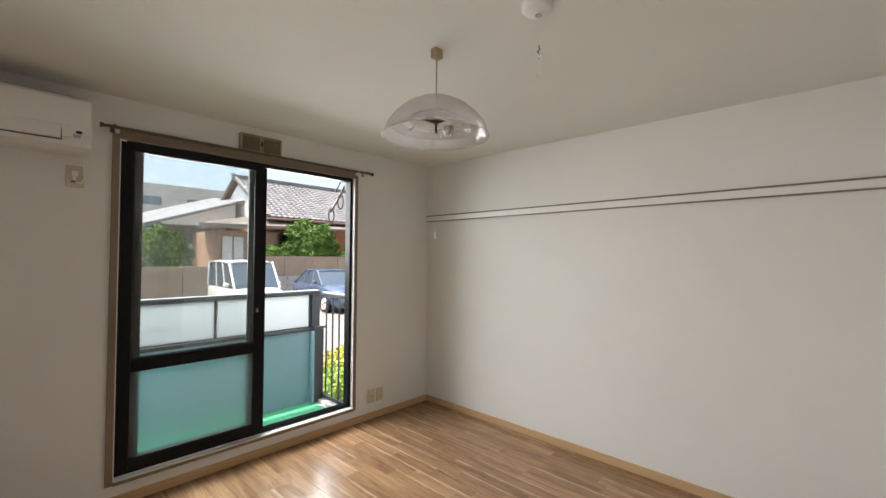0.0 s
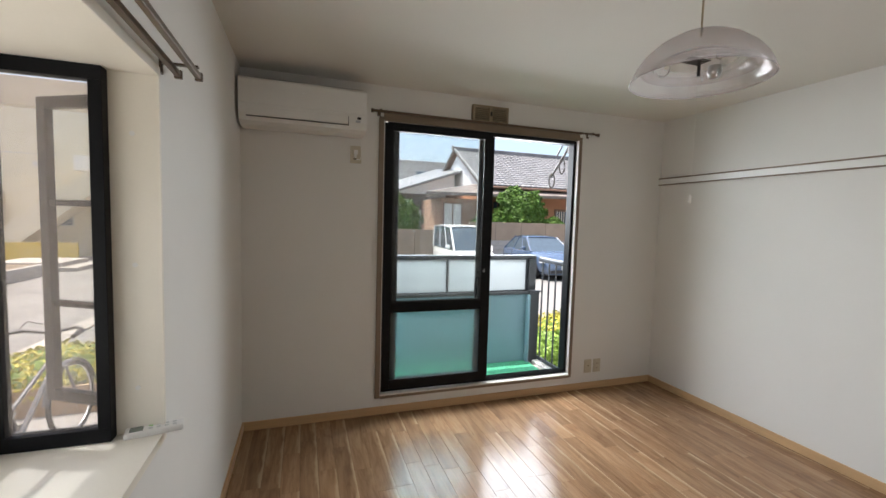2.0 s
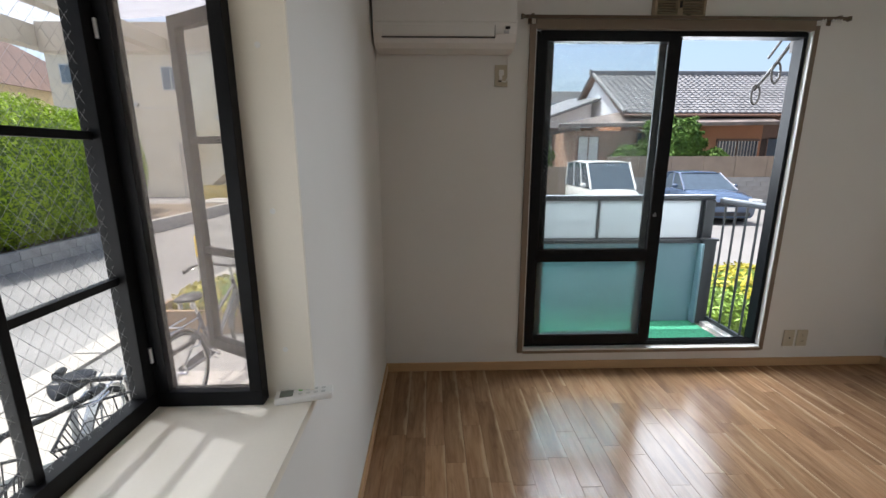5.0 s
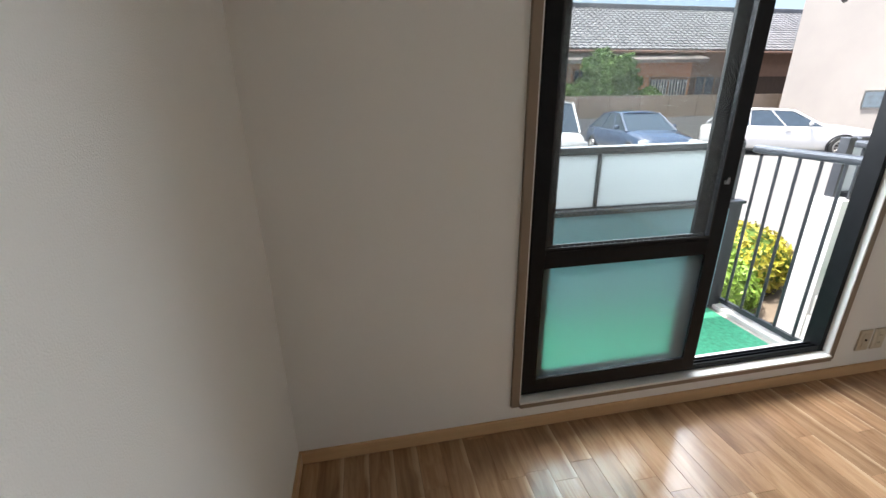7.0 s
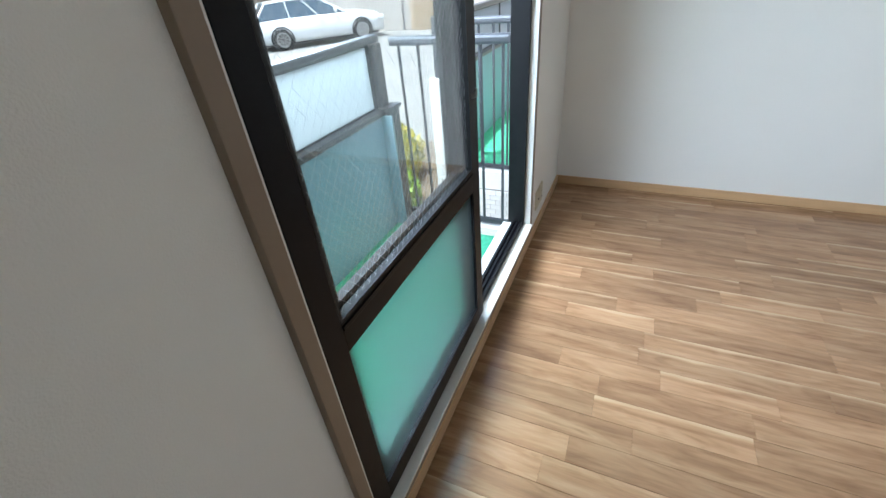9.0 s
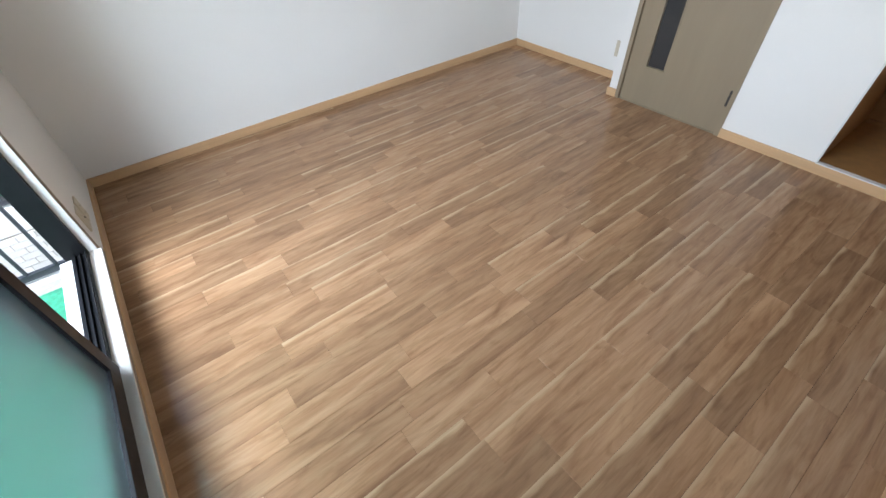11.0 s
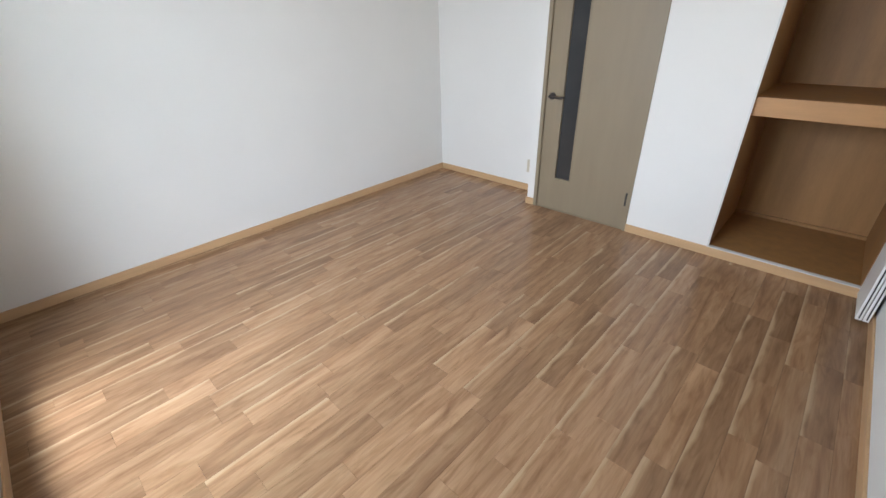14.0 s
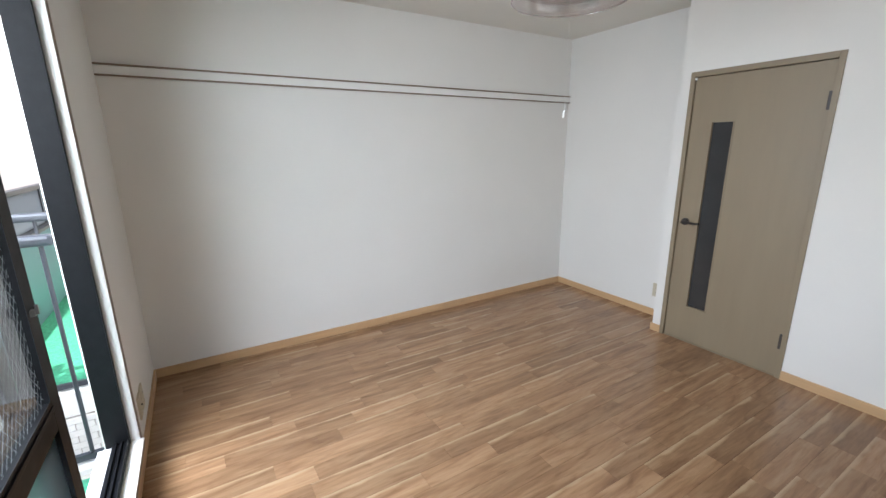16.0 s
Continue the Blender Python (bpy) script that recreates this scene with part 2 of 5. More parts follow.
# ---- mesh helpers ----
def box(bm, x0, x1, y0, y1, z0, z1, bevel=0.0):
    vs = [bm.verts.new((x, y, z)) for x in (x0, x1) for y in (y0, y1) for z in (z0, z1)]
    fs = [bm.faces.new([vs[i] for i in q]) for q in ((0, 1, 3, 2), (4, 6, 7, 5), (0, 4, 5, 1), (2, 3, 7, 6), (0, 2, 6, 4), (1, 5, 7, 3))]
    if bevel:
        bmesh.ops.bevel(bm, geom=list({e for f in fs for e in f.edges}), offset=bevel, segments=2, affect="EDGES", profile=0.6)
    return bm


def boxes(*items, bevel=0.0):
    bm = bmesh.new()
    for it in items:
        box(bm, *it, bevel=bevel)
    return bm


def tube(bm, a, b, r0, r1=None, n=10):
    """A round bar from a to b."""
    a, b = Vector(a), Vector(b)
    d = b - a
    m = Matrix.Translation((a + b) / 2) @ d.to_track_quat("Z", "Y").to_matrix().to_4x4()
    bmesh.ops.create_cone(bm, cap_ends=True, segments=n, radius1=r0, radius2=r0 if r1 is None else r1, depth=d.length, matrix=m)
    return bm


def tubes(*items, n=10):
    bm = bmesh.new()
    for a, b, r in items:
        tube(bm, a, b, r, n=n)
    return bm


def path_tube(points, r, n=8):
    """A bent round bar through the points."""
    bm = bmesh.new()
    for a, b in zip(points, points[1:]):
        tube(bm, a, b, r, n=n)
    for p in points[1:-1]:
        bmesh.ops.create_icosphere(bm, subdivisions=1, radius=r * 1.02, matrix=Matrix.Translation(p))
    return bm


def ring(bm, m, R, r, n=32, k=8):
    """A torus of radii R and r in the plane of m."""
    rows = []
    for i in range(n):
        a = 2 * math.pi * i / n
        rows.append([bm.verts.new(m @ Vector(((R + r * math.cos(2 * math.pi * j / k)) * math.cos(a), (R + r * math.cos(2 * math.pi * j / k)) * math.sin(a), r * math.sin(2 * math.pi * j / k)))) for j in range(k)])
    for i in range(n):
        for j in range(k):
            bm.faces.new((rows[i][j], rows[(i + 1) % n][j], rows[(i + 1) % n][(j + 1) % k], rows[i][(j + 1) % k]))
    return bm


def lathe(bm, profile, m=Matrix(), n=40):
    """A surface of revolution about the z axis of m; profile: (radius, height)."""
    rows = [[bm.verts.new(m @ Vector((r * math.cos(2 * math.pi * i / n), r * math.sin(2 * math.pi * i / n), z))) for i in range(n)] for r, z in profile]
    for a, b in zip(rows, rows[1:]):
        for i in range(n):
            bm.faces.new((a[i], a[(i + 1) % n], b[(i + 1) % n], b[i]))
    return bm


def extrude_outline(bm, pts, t, m=Matrix()):
    """A flat outline in x, z of m, thickened by t along y."""
    a = [bm.verts.new(m @ Vector((x, 0, z))) for x, z in pts]
    b = [bm.verts.new(m @ Vector((x, t, z))) for x, z in pts]
    bm.faces.new(a)
    bm.faces.new(b[::-1])
    for i in range(len(pts)):
        j = (i + 1) % len(pts)
        bm.faces.new((a[j], a[i], b[i], b[j]))
    return bm


def mesh_of(name, bm, material, smooth=False):
    bmesh.ops.recalc_face_normals(bm, faces=bm.faces)
    me = bpy.data.meshes.new(name)
    bm.to_mesh(me)
    bm.free()
    for mt in (material if isinstance(material, (list, tuple)) else [material]):
        me.materials.append(mt)
    if smooth:
        for p in me.polygons:
            p.use_smooth = True
    return me


def part(name, bm, material, parent=None, label="", smooth=False):
    ob = new(name, mesh_of(name, bm, material, smooth))
    ob.parent = parent
    return tagged(ob, label)


def thing(name, label, category, group="", kind="", at=(0, 0, 0)):
    ob = new(name)
    ob.location = at
    return tagged(ob, label, category, group, kind)


def solid(name, bm, material, label, category, kind="", group="", smooth=False):
    return tagged(part(name, bm, material, smooth=smooth), label, category, group, kind)


# ---- room shell ----
W, D, DW, H = 3.615, -3.776, -3.495, 2.492          # right wall, back wall, door wall, ceiling
GZ = -0.5                                             # ground outside
SX0, SX1, SZ0, SZ1 = 0.949, 2.702, 0.132, 2.264         # sliding door casing
BY0, BY1, BZ0, BZ1 = -3.36, -1.655, 0.85, 1.91        # bay opening
CX0, CX1 = 0.07, 0.856                                # closet opening
DX0, DX1, DZ = 1.412, 2.235, 1.975                    # door casing


def structure(name, bm, material, label, category):
    return solid(name, bm, material, label, category, "structure")


structure("floor", boxes((-0.02, W + 0.02, D - 0.02, 0.02, -0.05, -0.008)), M_GROOVE, "dark underfloor beneath the wooden strips", "floor")
structure("ceiling", boxes((-0.15, W + 0.15, D - 0.9, 0.15, H, H + 0.12)), M_CEIL, "off-white papered ceiling", "ceiling")
structure("wall_north", boxes((-0.15, SX0 + 0.01, 0, 0.15, -0.1, H), (SX1 - 0.01, W + 0.15, 0, 0.072, -0.1, H), (SX1 + 0.1, W + 0.15, 0.072, 0.15, -0.1, H), (SX0 + 0.01, SX1 - 0.01, 0, 0.15, -0.1, SZ0 + 0.01), (SX0 + 0.01, SX1 - 0.01, 0, 0.15, SZ1 - 0.01, H), (SX1 - 0.01, SX1 + 0.1, 0.072, 0.15, SZ1 - 0.01, H)), M_WALL, "white papered wall round the sliding balcony door", "wall")
structure("wall_east", boxes((W, W + 0.15, D - 0.15, 0, -0.1, H)), M_WALL, "long white papered wall", "wall")
structure("wall_west", boxes((-0.15, 0, BY1, 0, -0.1, H), (-0.15, 0, D - 0.75, BY0, -0.1, H), (-0.15, 0, BY0, BY1, -0.1, BZ0 - 0.03), (-0.15, 0, BY0, BY1, BZ1 + 0.03, H)), M_WALL, "white papered wall with the bay window", "wall")
structure("wall_south", boxes((2.303, W, D - 0.15, D, -0.1, H), (DX1 - 0.01, 2.303, D - 0.15, DW, -0.1, H), (DX0 + 0.01, DX1 - 0.01, D - 0.15, DW, DZ - 0.01, H), (CX1, DX0 + 0.01, D - 0.15, DW, -0.1, H), (CX0, CX1, D, DW, 2.26, H), (0, CX0, D - 0.5, DW, -0.1, H), (CX0, CX1, D, DW, -0.1, 0.03)), M_WALL, "white papered wall with the hall door and closet", "wall")


def baseboard(*segments):
    ob = thing("baseboard", "light oak-coloured wooden baseboard along the walls", "baseboard", kind="structure")
    for s in segments:
        part("board", boxes(s, bevel=0.003), M_BASE, ob)


T, BH = 0.012, 0.062
baseboard((0.0, W - T, -T, 0, 0, BH), (W - T, W, D, 0, 0, BH), (2.303, W - T, D, D + T, 0, BH), (2.303, 2.303 + T, D + T, DW + T, 0, BH),
          (DX1, 2.303, DW, DW + T, 0, BH), (0.0, DX0, DW, DW + T, 0, BH), (0, T, DW + T, -T, 0, BH))

# ---- sliding balcony door ----
casing = thing("door_casing", "taupe wooden casing round the sliding balcony door", "casing", kind="structure")
for s in ((SX0 - 0.022, SX0 + 0.014, -0.018, 0.02, SZ0, SZ1), (SX1 - 0.028, SX1, -0.018, 0.02, SZ0, SZ1), (SX0 + 0.014, SX1 - 0.028, -0.018, 0.02, SZ1 - 0.028, SZ1 + 0.042), (SX0 + 0.014, SX1 - 0.028, -0.03, 0.02, SZ0, SZ0 + 0.022)):
    part("board", boxes(s, bevel=0.002), M_CASING, casing)
# Reveal strips far paler than the taupe casing: window light put into their colour.
for s in ((SX1 - 0.034, SX1 - 0.028, -0.014, 0.02, SZ0 + 0.03, SZ1 - 0.028), (SX0 + 0.014, SX0 + 0.02, -0.014, 0.02, SZ0 + 0.03, SZ1 - 0.028), (SX0 + 0.014, SX1 - 0.034, -0.03, 0.022, SZ0 + 0.022, SZ0 + 0.031)):
    part("reveal", boxes(s), M_CASING_IN, casing, "reveal strip, window light in its pale colour")

FX0, FX1, FZ0, FZ1 = SX0 + 0.02, SX1 - 0.034, SZ0 + 0.032, SZ1 - 0.03
slider = thing("door_1", "black aluminium sliding balcony door pushed half open", "sliding door", kind="structure")
part("door_frame", boxes((FX0, FX0 + 0.03, 0.02, 0.085, FZ0, FZ1), (FX1 - 0.026, FX1, 0.02, 0.07, FZ0, FZ1), (FX1 - 0.012, FX1 + 0.022, 0.07, 0.112, FZ0, FZ1), (FX0 + 0.03, FX1 - 0.026, 0.0, 0.085, FZ1 - 0.03, FZ1), (FX0 + 0.03, FX1 - 0.026, 0.022, 0.085, FZ0, FZ0 + 0.018),
                         *[(FX0 + 0.03, FX1 - 0.026, y, y + 0.004, FZ0 + 0.018, FZ0 + 0.03) for y in (0.024, 0.045, 0.066)]), M_ALU, slider)


def lattice(x0, x1, z0, z1, pitch, r):
    """Diagonal wire net in x, z, clipped to a rectangle."""
    bm = bmesh.new()
    w, h = x1 - x0, z1 - z0
    slope = 1.25
    k = -w * slope
    while k < h + w * slope:
        for s in (1, -1):
            pts = []
            for xx in (0, w):
                zz = k + s * slope * xx + (0 if s == 1 else 0)
                if -1e-9 <= zz <= h:
                    pts.append((xx, zz))
            for zz in (0, h):
                xx = (zz - k) / (s * slope)
                if 0 < xx < w:
                    pts.append((xx, zz))
            if len(pts) >= 2 and (abs(pts[0][0] - pts[1][0]) > 0.01):
                (xa, za), (xb, zb) = pts[0], pts[1]
                tube(bm, (x0 + xa, 0, z0 + za), (x0 + xb, 0, z0 + zb), r, n=4)
        k += pitch * slope
    return bm


def sash(x0, x1, y, wire):
    z0, z1, zm0, zm1 = FZ0 + 0.03, FZ1 - 0.02, 0.793, 0.872
    ob = part("sash", boxes((x0, x0 + 0.06, y, y + 0.028, z0, z1), (x1 - 0.065, x1, y, y + 0.028, z0, z1), (x0 + 0.06, x1 - 0.065, y, y + 0.028, z1 - 0.042, z1), (x0 + 0.06, x1 - 0.065, y, y + 0.028, z0, 0.263),
                            (x0 + 0.06, x1 - 0.065, y, y + 0.028, zm0, zm1), (x0 + 0.06, x1 - 0.065, y - 0.004, y, zm1 - 0.02, zm1 - 0.008), bevel=0.0015), M_ALU, slider)
    gx0, gx1, ym = x0 + 0.06, x1 - 0.065, y + 0.014
    part("pane", boxes((gx0, gx1, ym - 0.0025, ym + 0.0025, zm1, z1 - 0.042)), M_GLASS, ob, "clear wired pane").visible_shadow = False
    part("pane", boxes((gx0, gx1, ym - 0.0025, ym + 0.0025, 0.263, zm0)), M_FROST, ob, "figured pane").visible_shadow = False
    if wire:
        w = part("wire_net", lattice(gx0, gx1, zm1, z1 - 0.042, 0.026, 0.00026), M_WIRE, ob)
        w.location.y = ym
    part("gasket", boxes((gx0, gx1, y - 0.001, y, zm1, zm1 + 0.008), (gx0, gx0 + 0.006, y - 0.001, y, zm1 + 0.008, z1 - 0.042), (gx1 - 0.006, gx1, y - 0.001, y, zm1 + 0.008, z1 - 0.042)), M_GASKET, ob)
    return ob


inner = sash(FX0 + 0.009, 1.852, -0.006, True)
outer = sash(FX0 + 0.05, 1.885, 0.03, False)
screen = part("screen_sash", boxes((1.765, 1.835, 0.064, 0.08, FZ0 + 0.03, FZ1 - 0.02), (FX0 + 0.09, FX0 + 0.13, 0.064, 0.08, FZ0 + 0.03, FZ1 - 0.02), (FX0 + 0.13, 1.765, 0.064, 0.08, FZ1 - 0.055, FZ1 - 0.02), (FX0 + 0.13, 1.765, 0.064, 0.08, FZ0 + 0.03, FZ0 + 0.065), (FX0 + 0.13, 1.765, 0.064, 0.08, 0.80, 0.85), bevel=0.0015), M_ALU, slider, "black insect-screen sash behind the panes")
part("latch", boxes((1.80, 1.818, -0.016, -0.006, 1.10, 1.116), (1.803, 1.811, -0.023, -0.016, 1.104, 1.128), bevel=0.001), mat("latch_grey", (0.2, 0.2, 0.2), 0.4), inner, "grey crescent latch")

# ---- bay window ----
bay = thing("window_1", "black aluminium bay window with wired panes", "bay window", kind="structure")
BX = -0.405
part("window_sill", boxes((BX - 0.03, 0.004, BY0, BY1, BZ0 - 0.028, BZ0), bevel=0.002), M_SILL, bay, "cream laminate sill")
part("head", boxes((BX - 0.03, 0.004, BY0, BY1, BZ1, BZ1 + 0.028), bevel=0.002), M_SILL, bay, "cream laminate soffit")
for y0, y1 in ((BY1 - 0.012, BY1), (BY0, BY0 + 0.012)):
    ob = part("jamb_panel", boxes((-0.122, 0.003, y0, y1, BZ0, BZ1)), M_SILL, bay, "cream side panel with screw caps")
    ys = y0 if y0 > -2 else y1
    for z in (0.99, 1.36, 1.74):
        part("screw_cap", tubes(((-0.065, ys - 0.002, z), (-0.065, ys + 0.002, z), 0.007), n=12), M_PLASTIC, ob)
FXA, FXB = BX - 0.03, BX + 0.012
front = part("front_frame", boxes((FXA, FXB, BY0, BY1, BZ0, BZ0 + 0.045), (FXA, FXB, BY0, BY1, BZ1 - 0.05, BZ1), (FXA, FXB, BY1 - 0.085, BY1, BZ0 + 0.045, BZ1 - 0.05), (FXA, FXB, BY0, BY0 + 0.075, BZ0 + 0.045, BZ1 - 0.05),
                                  (FXA, FXB, -2.53, -2.47, BZ0 + 0.045, BZ1 - 0.05), bevel=0.002), M_ALU, bay)
for y in (-2.013, -2.289, -2.735, -3.02):
    part("glazing_bar", boxes((BX - 0.028, BX - 0.004, y - 0.010, y + 0.010, BZ0 + 0.045, BZ1 - 0.05), bevel=0.002), M_ALU, front)
for z in (1.205, 1.537):
    part("glazing_bar", boxes((BX - 0.026, BX - 0.006, BY0 + 0.075, BY1 - 0.085, z - 0.009, z + 0.009), bevel=0.002), M_ALU, front)
part("pane", boxes((BX - 0.018, BX - 0.014, BY0 + 0.075, BY1 - 0.085, BZ0 + 0.045, BZ1 - 0.05)), M_BAYGLASS, front, "clear wired pane").visible_shadow = False
net = part("wire_net", lattice(BY0 + 0.075, BY1 - 0.085, BZ0 + 0.045, BZ1 - 0.05, 0.031, 0.00034), M_WIRE, front)
net.matrix_basis = Matrix.Translation((BX - 0.012, 0, 0)) @ Matrix.Rotation(math.pi / 2, 4, "Z")
for ya, yb in ((BY1 - 0.052, BY1 - 0.014), (BY0 + 0.014, BY0 + 0.052)):
    side = part("side_frame", boxes((BX + 0.014, -0.12, ya, yb, BZ0 + 0.001, BZ0 + 0.042), (BX + 0.014, -0.12, ya, yb, BZ1 - 0.04, BZ1 - 0.001), (BX + 0.014, BX + 0.046, ya, yb, BZ0 + 0.042, BZ1 - 0.04), (-0.152, -0.12, ya, yb, BZ0 + 0.042, BZ1 - 0.04), bevel=0.002), M_ALU, bay)
    ym = (ya + yb) / 2
    part("insect_screen", boxes((BX + 0.046, -0.152, ym - 0.0008, ym + 0.0008, BZ0 + 0.042, BZ1 - 0.04)), M_SCREEN, side, "pale beige insect screen").visible_shadow = False
    for z in (1.0, 1.76):
        part("hinge", tubes(((BX + 0.018, ya - 0.004, z - 0.02), (BX + 0.018, ya - 0.004, z + 0.02), 0.005)), M_STEEL, side, "small bright hinge")
part("outer_shell", boxes((-0.455, -0.15, BY0 - 0.1, BY1 + 0.1, BZ1 + 0.03, BZ1 + 0.12), (BX - 0.06, -0.15, BY0 - 0.06, BY1 + 0.06, BZ0 - 0.16, BZ0 - 0.03)), M_STUCCO, bay, "cream outer box of the bay")

# outward-opened casement leaf beyond the screen
def casement(a, b):
    a, b = Vector(a), Vector(b)
    L = (b - a).length
    z0, z1 = BZ0 + 0.045, BZ1 - 0.045
    leaf = part("casement_leaf", boxes((0, 0.032, -0.013, 0.013, z0, z1), (L - 0.032, L, -0.013, 0.013, z0, z1), (0.032, L - 0.032, -0.013, 0.013, z0, z0 + 0.035), (0.032, L - 0.032, -0.013, 0.013, z1 - 0.035, z1), (0.032, L - 0.032, -0.008, 0.008, 1.206, 1.226), (0.032, L - 0.032, -0.008, 0.008, 1.527, 1.547), bevel=0.002), M_ALU, bay, "opened casement leaf")
    leaf.matrix_basis = Matrix.Translation((a.x, a.y, 0)) @ Matrix.Rotation(math.atan2(b.y - a.y, b.x - a.x), 4, "Z")
    part("pane", boxes((0.032, L - 0.032, -0.002, 0.002, z0 + 0.035, z1 - 0.035)), M_GLASS, leaf, "clear pane").visible_shadow = False
    part("stay_arm", boxes((L - 0.03, L + 0.02, -0.012, -0.006, z0 - 0.012, z0 - 0.004)), M_STEEL, leaf)


casement((-0.385, -1.43), (-0.165, -1.56))

# ---- hall door ----
dcase = thing("door_frame", "taupe wooden frame round the hall door", "door frame", kind="structure")
for s in ((DX0, DX0 + 0.03, DW - 0.12, DW + 0.008, 0, DZ), (DX1 - 0.03, DX1, DW - 0.12, DW + 0.008, 0, DZ), (DX0 + 0.03, DX1 - 0.03, DW - 0.12, DW + 0.008, DZ - 0.035, DZ), (DX0 + 0.03, DX1 - 0.03, DW - 0.12, DW - 0.004, -0.008, 0.004)):
    part("board", boxes(s, bevel=0.002), M_DOOR, dcase)
door = thing("door_2", "closed taupe hall door with a slit of smoked glass", "door", kind="structure")
dx0, dx1, dz1, dy = DX0 + 0.034, DX1 - 0.034, DZ - 0.04, DW - 0.008
gx0, gx1, gz0, gz1 = 1.925, 2.057, 0.286, 1.632
part("leaf", boxes((dx0, gx0, dy - 0.036, dy, 0.008, dz1), (gx1, dx1, dy - 0.036, dy, 0.008, dz1), (gx0, gx1, dy - 0.036, dy, 0.008, gz0), (gx0, gx1, dy - 0.036, dy, gz1, dz1)), M_DOOR, door)
part("glazing_bead", boxes((gx0 - 0.008, gx0, dy, dy + 0.004, gz0, gz1), (gx1, gx1 + 0.008, dy, dy + 0.004, gz0, gz1), (gx0 - 0.008, gx1 + 0.008, dy, dy + 0.004, gz1, gz1 + 0.008), (gx0 - 0.008, gx1 + 0.008, dy, dy + 0.004, gz0 - 0.008, gz0)), M_DOOR, door)
part("pane", boxes((gx0, gx1, dy - 0.022, dy - 0.014, gz0, gz1)), M_DOORGLASS, door, "narrow smoked pane")
hx, hz = 2.148, 0.93
lever = part("handle", tubes(((hx, dy, hz), (hx, dy + 0.012, hz), 0.026), ((hx, dy + 0.012, hz), (hx, dy + 0.05, hz), 0.011), n=20), M_BRONZE, door, "dark bronze lever handle", smooth=False)
part("lever", path_tube([(hx, dy + 0.046, hz), (hx - 0.03, dy + 0.05, hz + 0.002), (hx - 0.08, dy + 0.05, hz - 0.002), (hx - 0.118, dy + 0.047, hz + 0.002)], 0.009, 10), M_BRONZE, lever)
for z in (0.25, 1.72):
    part("hinge", boxes((DX0 + 0.026, DX0 + 0.044, dy, dy + 0.016, z - 0.05, z + 0.05), bevel=0.003), M_BRONZE, door, "dark butt hinge")
part("corner_stop", boxes((DX1 - 0.045, DX1 - 0.03, dy + 0.009, dy + 0.014, DZ - 0.055, DZ - 0.04)), M_PLASTIC, door)
structure("hall_backing", boxes((DX0 - 0.1, DX1 + 0.1, DW - 0.22, DW - 0.19, -0.05, 2.2)), M_WALL, "plain wall behind the hall door", "wall")

# ---- closet ----
closet = thing("closet", "open lauan plywood closet with two shelves", "closet", kind="structure")
CY = -4.28
part("floor_board", boxes((CX0, CX1, CY, DW - 0.02, 0.03, 0.062)), M_LAUAN, closet)
part("edge_strip", boxes((CX0, CX1, DW - 0.02, DW + 0.0125, BH, BH + 0.006)), M_CASING_IN, closet, "pale edge strip")
part("back_panel", boxes((CX0 - 0.05, CX1 + 0.05, CY - 0.02, CY, 0, 2.4)), M_LAUAN, closet)
part("side_panel", boxes((CX1 - 0.004, CX1 + 0.02, CY, DW - 0.012, 0.06, 2.3)), M_LAUAN, closet)
part("side_panel", boxes((CX0 - 0.02, CX0 + 0.004, CY, DW - 0.012, 0.06, 2.3)), M_LAUAN, closet)
part("top_panel", boxes((CX0, CX1, CY, D, 2.262, 2.29)), M_LAUAN, closet)
part("jamb_edge", boxes((CX1 - 0.008, CX1 + 0.001, DW - 0.012, DW + 0.003, BH, 2.262)), M_CASING_IN, closet, "pale jamb edge")
for z0, z1 in ((0.925, 1.03), (1.868, 1.955)):
    sh = part("shelf", boxes((CX0 + 0.004, CX1 - 0.004, CY, DW - 0.06, z1 - 0.02, z1)), M_LAUAN, closet)
    part("front_rail", boxes((CX0 + 0.004, CX1 - 0.004, DW - 0.06, DW - 0.03, z0, z1), bevel=0.003), M_LAUAN_EDGE, sh, "pale shelf front rail")
part("back_cleat", boxes((CX0 + 0.004, CX1 - 0.004, CY, CY + 0.018, 0.062, 0.085)), M_LAUAN, closet)
fold = thing("folding_door", "white closet folding door folded flat against the wall", "folding door", kind="structure")
for x0 in (0.018, 0.048):
    leaf = part("leaf", boxes((x0, x0 + 0.026, -3.49, -3.18, 0.03, 2.25), bevel=0.002), M_PLASTIC, fold)
    part("edge_groove", boxes((x0 + 0.009, x0 + 0.015, -3.1805, -3.1795, 0.04, 2.24)), M_DARK, leaf)

# ---- air conditioner ----
ac = thing("air_conditioner", "white wall-mounted air conditioner with closed louvre", "air conditioner")
ax0, ax1, az0, az1, ay = 0.017, 0.807, 2.092, 2.374, -0.232
bm = bmesh.new()
prof = [(0, az0), (-0.15, az0), (-0.20, az0 + 0.018), (-0.226, az0 + 0.06), (-0.232, az0 + 0.11), (-0.232, az1 - 0.03), (-0.222, az1 - 0.008), (-0.205, az1), (0, az1)]
a = [bm.verts.new((ax0, y, z)) for y, z in prof]
b = [bm.verts.new((ax1, y, z)) for y, z in prof]
bm.faces.new(a)
bm.faces.new(b[::-1])
for i in range(len(prof)):
    j = (i + 1) % len(prof)
    bm.faces.new((a[i], a[j], b[j], b[i]))
part("body", bm, M_PLASTIC, ac)
